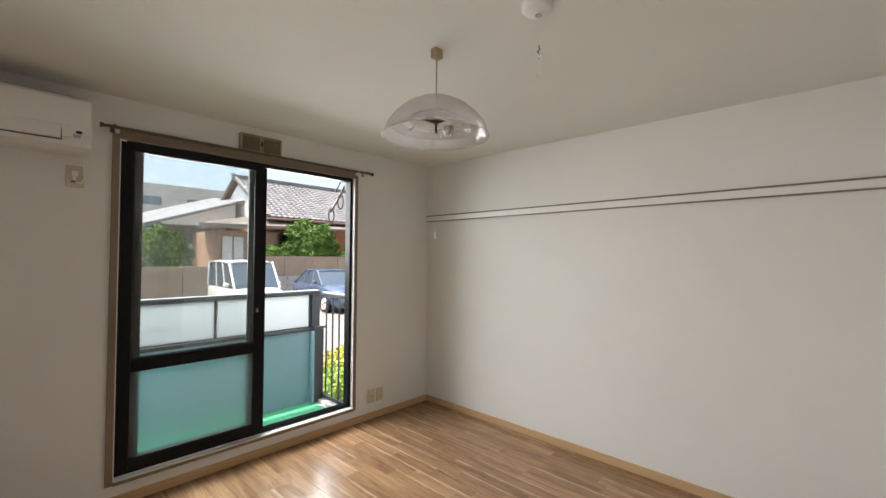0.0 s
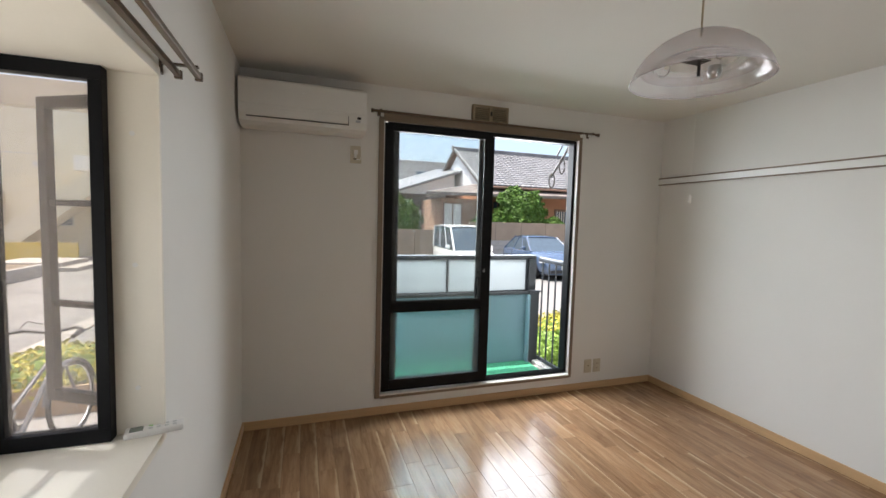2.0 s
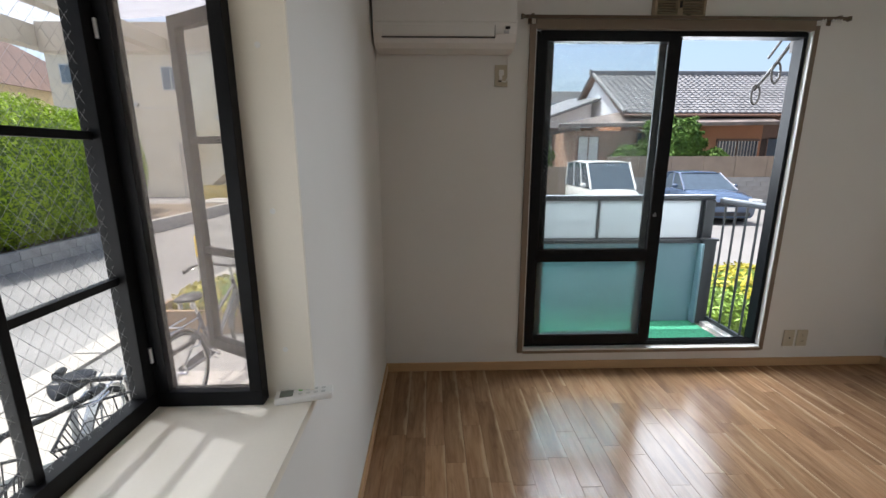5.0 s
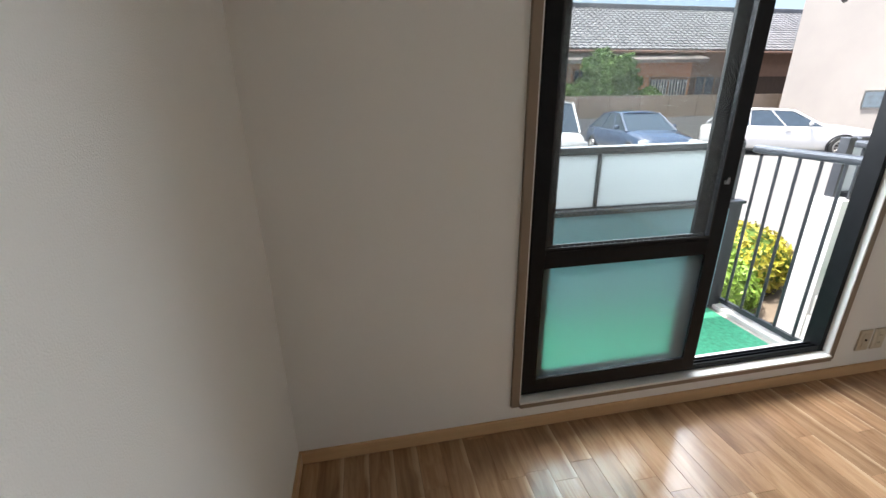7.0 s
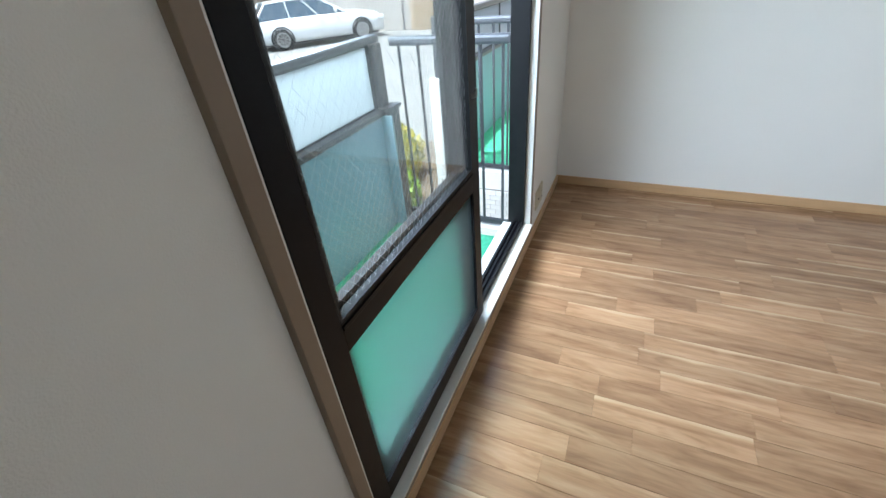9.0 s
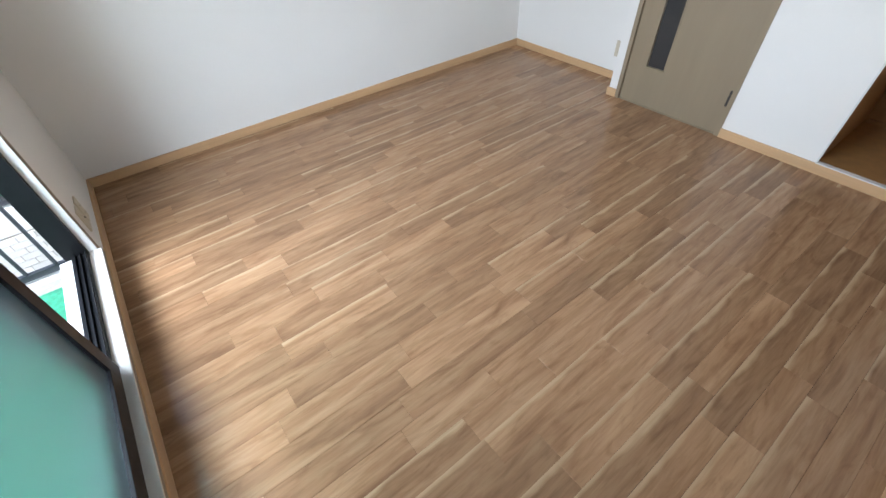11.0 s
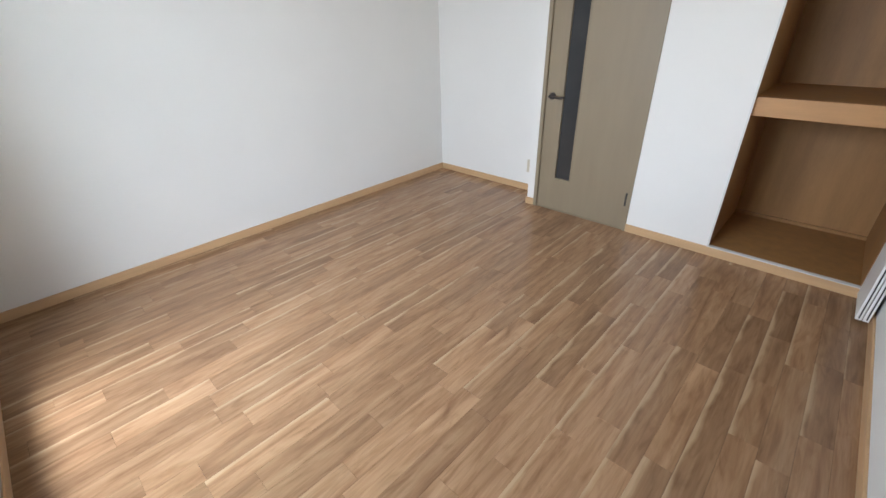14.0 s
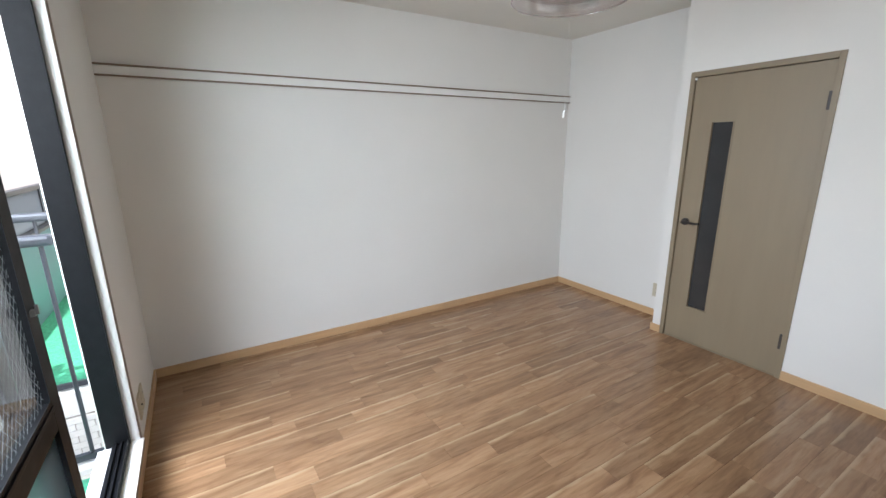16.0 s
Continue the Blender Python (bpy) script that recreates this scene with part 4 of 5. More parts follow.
M_LEAFG = mat("golden_leaf", (0.40, 0.35, 0.03), 0.5, var=0.4, scale=4, fine=30)
M_BARK = mat("bark", (0.14, 0.10, 0.07), 0.9, var=0.3, scale=8, bump=0.6)


def leaf_cloud(n, place, size, seed):
    """n small bent leaves; place(rng) gives a point and the way it faces."""
    rng = random.Random(seed)
    vs, fs = [], []
    for _ in range(n):
        p, out = place(rng)
        q = (out + Vector((rng.gauss(0, 0.55), rng.gauss(0, 0.55), rng.gauss(0, 0.55)))).normalized()
        a = q.orthogonal().normalized()
        a.rotate(Matrix.Rotation(rng.random() * 6.28, 3, q))
        b = q.cross(a)
        s = size * rng.uniform(0.6, 1.35)
        i = len(vs)
        vs += [p - a * s, p + b * s * 0.42 + q * s * 0.1, p + a * s, p - b * s * 0.42 + q * s * 0.1]
        fs += [(i, i + 1, i + 2), (i, i + 2, i + 3)]
    me = bpy.data.meshes.new("leaves")
    me.from_pydata([tuple(v) for v in vs], [], fs)
    return me


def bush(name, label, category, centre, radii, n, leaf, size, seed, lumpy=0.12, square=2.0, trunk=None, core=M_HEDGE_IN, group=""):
    """A shrub: dark core coloured as the shade between leaves, and a skin of leaves with an uneven outline; square > 2
    makes it clipped and boxy.
    """
    ob = thing(name, label, category, group, at=centre)
    rx, ry, rz = radii

    def skin(v, k=1.0):
        f = (abs(v.x) ** square + abs(v.y) ** square + abs(v.z) ** square) ** (-1 / square)
        w = Vector((v.x * rx, v.y * ry, v.z * rz)) * f
        return w * k * (1 + lumpy * noise.noise(w * 1.4 + Vector((seed, 0, 0))) + lumpy * 0.5 * noise.noise(w * 4.0))

    def place(rng):
        v = Vector((rng.gauss(0, 1), rng.gauss(0, 1), rng.gauss(0, 1))).normalized()
        return skin(v, rng.uniform(0.86, 1.03)), v

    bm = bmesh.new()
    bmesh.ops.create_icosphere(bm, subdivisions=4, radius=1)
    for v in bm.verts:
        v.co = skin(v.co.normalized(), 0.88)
    part("core", bm, core, ob, "dark green core, shade between leaves in its colour")
    lv = new("leaves", leaf_cloud(n, place, size, seed))
    lv.data.materials.append(leaf)
    lv.parent = ob
    if trunk:
        bm = bmesh.new()
        tube(bm, (0, 0, trunk - centre[2]), (0.05, 0, -rz * 0.4), 0.11, 0.06)
        for a in range(5):
            tube(bm, (0.03, 0, -rz * 0.7), (rx * 0.6 * math.cos(a * 1.3), ry * 0.6 * math.sin(a * 1.3), rz * 0.3), 0.045, 0.015, 6)
        part("trunk", bm, M_BARK, ob)
    return ob


hz = GZ + 0.3
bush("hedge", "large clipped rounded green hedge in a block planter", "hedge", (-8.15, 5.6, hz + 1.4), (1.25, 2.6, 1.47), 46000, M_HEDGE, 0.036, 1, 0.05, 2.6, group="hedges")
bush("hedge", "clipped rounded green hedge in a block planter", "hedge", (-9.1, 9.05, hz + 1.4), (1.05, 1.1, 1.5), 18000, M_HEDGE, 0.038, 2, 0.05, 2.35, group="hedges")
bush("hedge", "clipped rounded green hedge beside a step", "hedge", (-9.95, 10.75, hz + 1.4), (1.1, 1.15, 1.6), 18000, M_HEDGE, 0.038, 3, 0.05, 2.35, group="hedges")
planter = thing("planter_wall", "low grey block planter wall under the hedges", "planter wall", kind="structure")
part("soil", boxes((-11, -7.2, -3, 13.3, GZ, GZ + 0.27)), M_EARTH, planter)
blk = mesh_of("block", boxes((-0.07, 0.07, -0.195, 0.195, -0.085, 0.085), bevel=0.006), mat("grey_block", (0.36, 0.35, 0.33), 0.9, var=0.2, scale=3, fine=40, bump=0.4))
for r in range(2):
    for c in range(40):
        o = new("block", blk)
        o.parent = planter
        o.location = (-7.1, -2.9 + c * 0.4 + (0.2 if r else 0), GZ + 0.088 + r * 0.176)
st = thing("entrance_step", "pale stone entrance steps beside the hedges", "steps", kind="structure")
part("lower_step", boxes((-8.6, -6.6, 13.4, 15.2, GZ, GZ + 0.14), bevel=0.01), M_CONC, st)
part("upper_step", boxes((-9.0, -7.1, 13.6, 15.4, GZ + 0.14, GZ + 0.28), bevel=0.01), M_CONC, st)
bush("shrub", "yellow-green low shrub in a brown planter", "shrub", (-2.15, 2.35, -0.24), (0.75, 0.55, 0.27), 2600, M_LEAFG, 0.035, 5, 0.2, group="low shrubs")
bx = thing("planter_box", "brown planter box under a shrub", "planter")
for s in ((-2.9, -1.4, 1.82, 1.86, GZ, -0.22), (-2.9, -1.4, 2.86, 2.9, GZ, -0.22), (-2.9, -2.86, 1.86, 2.86, GZ, -0.22), (-1.44, -1.4, 1.86, 2.86, GZ, -0.22)):
    part("board", boxes(s), mat("brown_board", (0.3, 0.2, 0.12), 0.8, var=0.2), bx)
part("soil", boxes((-2.86, -1.44, 1.86, 2.86, GZ, -0.3)), M_EARTH, bx)
bush("shrub", "bright green and yellow low shrub below the balcony bars", "shrub", (4.15, 1.95, -0.16), (0.55, 0.5, 0.4), 2600, M_LEAFG, 0.035, 6, 0.22, group="low shrubs")
bush("shrub", "bright green low shrub in a bed below the balcony", "shrub", (3.45, 1.55, -0.24), (0.5, 0.35, 0.34), 2200, mat("lime_leaf", (0.17, 0.27, 0.03), 0.5, var=0.4, scale=4, fine=30), 0.035, 7, 0.22, group="low shrubs")
bed = thing("flower_bed", "narrow planting bed with a brown block edge", "flower bed", kind="structure")
part("soil", boxes((2.5, 5.4, 1.15, 2.4, GZ - 0.01, GZ + 0.06)), M_EARTH, bed)
part("edge", boxes((2.42, 5.48, 2.4, 2.5, GZ, GZ + 0.14), (2.42, 2.5, 1.15, 2.4, GZ, GZ + 0.14)), mat("brown_block_edge", (0.28, 0.2, 0.13), 0.9, var=0.2), bed)

# ---- bollard ----
bol = thing("bollard", "grey bollard with a yellow top beside the lane", "bollard", at=(-3.25, 3.6, GZ))
part("post", lathe(bmesh.new(), [(0.045, 0), (0.045, 0.5)], n=16), mat("grey_paint", (0.45, 0.45, 0.43), 0.6), bol, smooth=True)
part("top", lathe(bmesh.new(), [(0.046, 0.5), (0.046, 0.8), (0.035, 0.82), (0.001, 0.825)], n=16), mat("yellow_paint", (0.75, 0.5, 0.02), 0.5), bol, "yellow top", smooth=True)

# ---- bicycles ----
M_RUBBER = mat("tyre_rubber", (0.02, 0.02, 0.02), 0.8)
M_SADDLE = mat("black_saddle", (0.018, 0.018, 0.02), 0.5)
M_CHROME = mat("chrome", (0.6, 0.6, 0.6), 0.25, metal=1.0)


def bicycle(label, m, paint, basket):
    """Town bicycle along +x, wheels on z = 0."""
    ob = thing("bicycle", label, "bicycle", "parked bicycles")
    up = Matrix.Rotation(math.pi / 2, 4, "X")
    for x in (-0.52, 0.52):
        c = Matrix.Translation((x, 0, 0.33)) @ up
        wh = part("wheel", ring(bmesh.new(), c, 0.312, 0.018, 40, 8), M_RUBBER, ob, "black tyre", smooth=True)
        part("rim", ring(bmesh.new(), c, 0.29, 0.008, 40, 6), M_CHROME, wh, smooth=True)
        bm = bmesh.new()
        for k in range(18):
            a = k * math.pi / 9
            tube(bm, (x + 0.02 * math.cos(a + 1), 0.02 if k % 2 else -0.02, 0.33 + 0.02 * math.sin(a + 1)), (x + 0.288 * math.cos(a), 0, 0.33 + 0.288 * math.sin(a)), 0.0012, n=4)
        tube(bm, (x, -0.05, 0.33), (x, 0.05, 0.33), 0.016)
        part("spokes", bm, M_CHROME, wh)
        bm = bmesh.new()
        pts = [(x + 0.345 * math.cos(a), 0.33 + 0.345 * math.sin(a)) for a in [0.15 + k * 0.28 for k in range(11)]]
        for (xa, za), (xb, zb) in zip(pts, pts[1:]):
            v = [bm.verts.new(p) for p in ((xa, -0.025, za), (xa, 0.025, za), (xb, 0.025, zb), (xb, -0.025, zb), (xa, 0, za + 0.008), (xb, 0, zb + 0.008))]
            bm.faces.new((v[0], v[4], v[5], v[3]))
            bm.faces.new((v[4], v[1], v[2], v[5]))
        part("mudguard", bm, paint, ob)
    part("frame", tubes(((-0.52, 0, 0.33), (-0.12, 0, 0.3), 0.012), ((-0.52, 0, 0.33), (-0.2, 0, 0.62), 0.01), ((-0.12, 0, 0.3), (-0.22, 0, 0.72), 0.016), ((-0.12, 0, 0.3), (0.36, 0, 0.72), 0.02), ((-0.18, 0, 0.52), (0.35, 0, 0.78), 0.016), ((0.34, 0, 0.84), (0.4, 0, 0.66), 0.02), ((0.4, 0.045, 0.66), (0.52, 0.045, 0.33), 0.011), ((0.4, -0.045, 0.66), (0.52, -0.045, 0.33), 0.011)), paint, ob)
    part("seat_post", tubes(((-0.22, 0, 0.7), (-0.245, 0, 0.82), 0.012)), M_CHROME, ob)
    sd = bmesh.new()
    bmesh.ops.create_uvsphere(sd, u_segments=20, v_segments=12, radius=1)
    for v in sd.verts:
        t = (v.co.x + 1) / 2
        v.co = Vector((-0.26 + v.co.x * 0.135, v.co.y * (0.105 * max(0.0, 1 - t) ** 0.7 + 0.025), 0.855 + v.co.z * (0.035 if v.co.z > 0 else 0.03) + 0.012 * (1 - t)))
    part("saddle", sd, M_SADDLE, ob, "black saddle", smooth=True)
    for s in (1, -1):
        part("saddle_spring", tubes(((-0.33, s * 0.05, 0.79), (-0.33, s * 0.05, 0.84), 0.018)), M_CHROME, ob)
    part("handlebar", path_tube([(0.12, 0.28, 0.98), (0.24, 0.27, 1.0), (0.33, 0.18, 1.0), (0.35, 0, 0.96), (0.33, -0.18, 1.0), (0.24, -0.27, 1.0), (0.12, -0.28, 0.98)], 0.0125), M_SADDLE, ob)
    part("stem", tubes(((0.35, 0, 0.82), (0.35, 0, 0.97), 0.014)), M_CHROME, ob)
    for s in (1, -1):
        part("grip", tubes(((0.10, s * 0.28, 0.977), (0.2, s * 0.277, 0.994), 0.018)), M_SADDLE, ob)
        part("brake_lever", path_tube([(0.28, s * 0.25, 0.985), (0.2, s * 0.3, 0.96), (0.12, s * 0.31, 0.955)], 0.005, 6), M_CHROME, ob)
    part("brake_cable", path_tube([(0.28, 0.22, 0.99), (0.42, 0.2, 1.06), (0.5, 0.06, 0.98), (0.44, 0, 0.8)], 0.004, 6), M_SADDLE, ob)
    part("crank", tubes(((-0.12, -0.07, 0.3), (-0.12, 0.07, 0.3), 0.014), ((-0.12, 0.07, 0.3), (0.0, 0.07, 0.2), 0.009), ((-0.12, -0.07, 0.3), (-0.24, -0.07, 0.4), 0.009), ((0, 0.05, 0.2), (0, 0.14, 0.2), 0.014)), M_CHROME, ob)
    part("chain_guard", boxes((-0.5, -0.02, 0.035, 0.045, 0.29, 0.37), bevel=0.004), paint, ob)
    part("rear_rack", tubes(((-0.3, 0.05, 0.7), (-0.72, 0.05, 0.7), 0.006), ((-0.3, -0.05, 0.7), (-0.72, -0.05, 0.7), 0.006), ((-0.68, 0.05, 0.7), (-0.53, 0.06, 0.34), 0.006), ((-0.68, -0.05, 0.7), (-0.53, -0.06, 0.34), 0.006), ((-0.5, -0.05, 0.7), (-0.5, 0.05, 0.7), 0.006)), M_CHROME, ob)
    if basket:
        bm = bmesh.new()
        for k in range(9):
            f = k / 8
            for s in (1, -1):
                tube(bm, (0.46 + 0.24 * f, s * 0.13, 0.68), (0.43 + 0.32 * f, s * 0.18, 0.92), 0.0025, n=4)
            tube(bm, (0.7, -0.13 + 0.26 * f, 0.68), (0.75, -0.18 + 0.36 * f, 0.92), 0.0025, n=4)
            tube(bm, (0.46, -0.13 + 0.26 * f, 0.68), (0.43, -0.18 + 0.36 * f, 0.92), 0.0025, n=4)
            tube(bm, (0.46 + 0.24 * f, -0.13, 0.68), (0.46 + 0.24 * f, 0.13, 0.68), 0.0025, n=4)
        for h in (0.68, 0.76, 0.84, 0.92):
            g = (h - 0.68) / 0.24
            c = [(0.46 - 0.03 * g, -0.13 - 0.05 * g, h), (0.7 + 0.05 * g, -0.13 - 0.05 * g, h), (0.7 + 0.05 * g, 0.13 + 0.05 * g, h), (0.46 - 0.03 * g, 0.13 + 0.05 * g, h)]
            for i in range(4):
                tube(bm, c[i], c[(i + 1) % 4], 0.006 if h == 0.92 else 0.003, n=5)
        part("basket", bm, M_SADDLE, ob, "black wire basket")
    part("kick_stand", tubes(((-0.5, 0.04, 0.33), (-0.56, 0.16, 0.0), 0.008)), M_CHROME, ob)
    ob.matrix_basis = m
    return ob


bz = GZ + 0.03
bicycle("grey town bicycle with a black wire basket on the concrete strip", pose(-1.337, -1.017, bz, 4, 0, -71), mat("silver_paint", (0.45, 0.47, 0.47), 0.35, metal=0.4), True)
bicycle("dark bicycle parked on the concrete strip", pose(-1.2, -0.55, bz, 5, 0, -62), mat("black_paint", (0.03, 0.03, 0.035), 0.35), True)
bicycle("black bicycle with flat bars beside the shrub", pose(-1.55, 0.78, bz, -3, 0, 86), mat("graphite_paint", (0.07, 0.07, 0.08), 0.35), False)

# ---- parked cars ----
M_CARGLASS = mat("car_glass", (0.06, 0.085, 0.11), 0.06, spec=0.8, var=0.1)
M_LAMP = mat("lamp_lens", (0.75, 0.77, 0.78), 0.15, spec=0.8)
M_TRIMB = mat("black_trim", (0.02, 0.02, 0.022), 0.5)


def car(label, m, colour, length, width, body, cabin, wheel_r, axles, roof_z, taper=0.74, group="parked cars"):
    """A car along +x (nose at +x), wheels on z = 0. body: stations (x, z of the top edge, half-width share);
    cabin: x of rear base, rear roof, front roof, front base, and base z."""
    ob = thing("car", label, "car", group)
    paint = mat("car_paint", colour, 0.22, spec=0.7, var=0.03, scale=2)
    paint.node_tree.nodes["Principled BSDF"].inputs["Coat Weight"].default_value = 0.6
    w = width / 2
    rows = []
    bm = bmesh.new()
    for x, top, share in body:
        h = w * share
        sec = [(-h * 0.86, 0.22), (-h * 0.97, 0.34), (-h, 0.55), (-h * 0.985, top - 0.1), (-h * 0.9, top - 0.012), (-h * 0.5, top + 0.012), (h * 0.5, top + 0.012), (h * 0.9, top - 0.012), (h * 0.985, top - 0.1), (h, 0.55), (h * 0.97, 0.34), (h * 0.86, 0.22)]
        rows.append([bm.verts.new((x, y, z)) for y, z in sec])
    for a, b in zip(rows, rows[1:]):
        for i in range(len(a)):
            bm.faces.new((a[i], a[(i + 1) % len(a)], b[(i + 1) % len(a)], b[i]))
    bm.faces.new(rows[0])
    bm.faces.new(rows[-1][::-1])
    part("body", bm, paint, ob, smooth=True)
    rb, rr, fr, fb, zb = cabin
    cw, rw = w * 0.93, w * taper
    lo = [(rb, -cw, zb), (fb, -cw, zb), (fb, cw, zb), (rb, cw, zb)]
    hi = [(rr, -rw, roof_z - 0.03), (fr, -rw, roof_z - 0.03), (fr, rw, roof_z - 0.03), (rr, rw, roof_z - 0.03)]
    for i, nm in enumerate(("side_window", "windscreen", "side_window", "rear_window")):
        j = (i + 1) % 4
        bm = bmesh.new()
        bm.faces.new([bm.verts.new(p) for p in (lo[i], lo[j], hi[j], hi[i])])
        pane_ = part(nm, bm, M_CARGLASS, ob, "dark car glass")
        pane_.modifiers.new("thick", "SOLIDIFY").thickness = 0.006
    n = 6
    bm = bmesh.new()
    grid = []
    for i in range(n + 1):
        t = i / n
        x = rr - 0.03 + (fr - rr + 0.06) * t
        arch = 0.045 * math.sin(math.pi * t)
        grid.append([bm.verts.new((x, y * rw * 1.03, roof_z - 0.032 + arch + dz)) for y, dz in ((-1, 0), (-0.8, 0.03), (0, 0.045), (0.8, 0.03), (1, 0))])
    for a, b in zip(grid, grid[1:]):
        for i in range(4):
            bm.faces.new((a[i], a[i + 1], b[i + 1], b[i]))
    roof = part("roof", bm, paint, ob, smooth=True)
    roof.modifiers.new("thick", "SOLIDIFY").thickness = 0.03
    for s in (-1, 1):
        for f in (0.0, 0.36, 0.68, 1.0):
            xb, xt = rb + (fb - rb) * f, rr + (fr - rr) * f
            part("pillar", tubes(((xb, s * cw, zb - 0.02), (xt, s * rw, roof_z - 0.02), 0.036 if f in (0.0, 1.0) else 0.022), n=6), paint, ob)
        mir = bmesh.new()
        bmesh.ops.create_icosphere(mir, subdivisions=2, radius=0.1, matrix=Matrix.Translation((fb - 0.42, s * (w + 0.07), zb + 0.1)) @ Matrix.Diagonal((0.6, 1.0, 0.75, 1)))
        part("wing_mirror", mir, paint, ob, smooth=True)
        part("headlight", boxes((length / 2 - 0.34, length / 2 - 0.06, s * w * 0.84 - 0.16, s * w * 0.84 + 0.1 * (s > 0) - 0.1 * (s < 0) + 0.06, 0.62, 0.76), bevel=0.04), M_LAMP, ob, "clear headlight")
        part("door_handle", boxes((-0.1, 0.08, s * (w + 0.004) - 0.012, s * (w + 0.004) + 0.012, zb - 0.16, zb - 0.125), bevel=0.006), paint, ob)
        for x in axles:
            c = Matrix.Translation((x, s * (w - 0.1), wheel_r)) @ Matrix.Rotation(math.pi / 2, 4, "X")
            wh = part("wheel", lathe(bmesh.new(), [(wheel_r * 0.66, -0.105), (wheel_r * 0.94, -0.105), (wheel_r, -0.07), (wheel_r, 0.07), (wheel_r * 0.94, 0.105), (wheel_r * 0.66, 0.105)], c, 32), M_RUBBER, ob, "black tyre", smooth=True)
            bm = bmesh.new()
            ring(bm, c @ Matrix.Translation((0, 0, -s * 0.1)), wheel_r * 0.62, 0.025, 28, 6)
            for k in range(10):
                a = k * math.pi / 5
                tube(bm, c @ Vector((0.05 * math.cos(a), 0.05 * math.sin(a), -s * 0.1)), c @ Vector((wheel_r * 0.62 * math.cos(a), wheel_r * 0.62 * math.sin(a), -s * 0.1)), 0.018, n=5)
            part("rim", bm, M_STEEL, wh)
            part("hub", tubes((c @ Vector((0, 0, -0.09)), c @ Vector((0, 0, 0.09)), wheel_r * 0.64), n=24), M_TRIMB, wh)
            part("wheel_arch", ring(bmesh.new(), Matrix.Translation((x, s * (w - 0.02), wheel_r)) @ Matrix.Rotation(math.pi / 2, 4, "X"), wheel_r * 1.1, 0.03, 28, 6), M_TRIMB, ob)
    L = length / 2
    part("grille", boxes((L - 0.1, L - 0.0, -w * 0.5, w * 0.5, 0.55, 0.68), bevel=0.02), M_TRIMB, ob, "dark grille")
    part("lower_intake", boxes((L - 0.1, L + 0.005, -w * 0.65, w * 0.65, 0.27, 0.38), bevel=0.02), M_TRIMB, ob)
    part("number_plate", boxes((L - 0.01, L + 0.015, -0.165, 0.165, 0.41, 0.53), bevel=0.004), M_PLASTIC, ob, "white number plate")
    part("wiper", tubes(((fb - 0.05, -0.3, zb + 0.03), (fb - 0.12, 0.25, zb + 0.05), 0.012), n=5), M_TRIMB, ob)
    part("underside", boxes((-L + 0.3, L - 0.3, -w * 0.8, w * 0.8, 0.16, 0.3)), M_TRIMB, ob)
    ob.matrix_basis = m
    return ob


car("white boxy van parked nose out on the lot", pose(6.02, 11.25, GZ, 0, 0, -93), (0.72, 0.72, 0.7), 3.4, 1.475,
    [(-1.7, 0.98, 0.93), (-1.5, 1.0, 1.0), (0.9, 1.0, 1.0), (1.25, 0.99, 0.98), (1.58, 0.93, 0.93), (1.7, 0.74, 0.84)], (-1.66, -1.56, 0.62, 1.24, 1.0), 0.29, (-1.25, 1.22), 1.82, 0.91)
car("metallic blue sedan parked nose out on the lot", pose(9.35, 11.3, GZ, 0, 0, -97), (0.065, 0.10, 0.165), 4.45, 1.72,
    [(-2.2, 0.85, 0.86), (-1.9, 0.98, 0.96), (-1.2, 1.0, 1.0), (0.7, 0.98, 1.0), (1.3, 0.93, 0.98), (1.9, 0.82, 0.93), (2.2, 0.64, 0.8)], (-1.75, -0.95, 0.18, 1.02, 0.95), 0.31, (-1.33, 1.32), 1.46)
car("white estate car parked along the white building", pose(14.75, 10.9, GZ, 0, 0, -38), (0.74, 0.74, 0.73), 4.85, 1.84,
    [(-2.4, 0.9, 0.88), (-2.1, 1.0, 0.97), (-1.2, 1.02, 1.0), (0.8, 1.0, 1.0), (1.4, 0.98, 0.98), (2.1, 0.87, 0.93), (2.4, 0.66, 0.82)], (-2.2, -1.75, 0.05, 0.95, 0.97), 0.345, (-1.46, 1.46), 1.48)

# ---- boundary wall ----
M_BLOCKB = mat("brown_block", (0.30, 0.235, 0.175), 0.9, var=0.12, scale=2, fine=40, bump=0.3)
M_BLOCKG = mat("grey_concrete_block", (0.36, 0.35, 0.33), 0.9, var=0.15, scale=2, fine=40, bump=0.3)
bw = thing("boundary_wall", "brown panel and grey block boundary wall behind the cars", "boundary wall", kind="structure")
for k in range(12):
    x = 7.6 + k * 1.35
    part("panel", boxes((x, x + 1.335, 14.5, 14.6, 0.65, 1.49), bevel=0.006), M_BLOCKB, bw)
for k in range(5):
    x = 1.2 + k * 1.28
    part("panel", boxes((x, x + 1.265, 14.5, 14.6, -0.1, 1.08), bevel=0.006), M_BLOCKB, bw)
blk2 = mesh_of("block", boxes((-0.295, 0.295, -0.05, 0.05, -0.093, 0.093), bevel=0.006), M_BLOCKG)
for r in range(6):
    for c in range(27):
        if r > 1 and c < 1:
            continue
        o = new("block", blk2)
        o.parent = bw
        o.location = (7.9 + c * 0.6 - (0.3 if r % 2 else 0), 14.54, GZ + 0.095 + r * 0.19)
part("footing", boxes((1.2, 7.6, 14.5, 14.6, GZ, -0.1)), M_BLOCKG, bw)

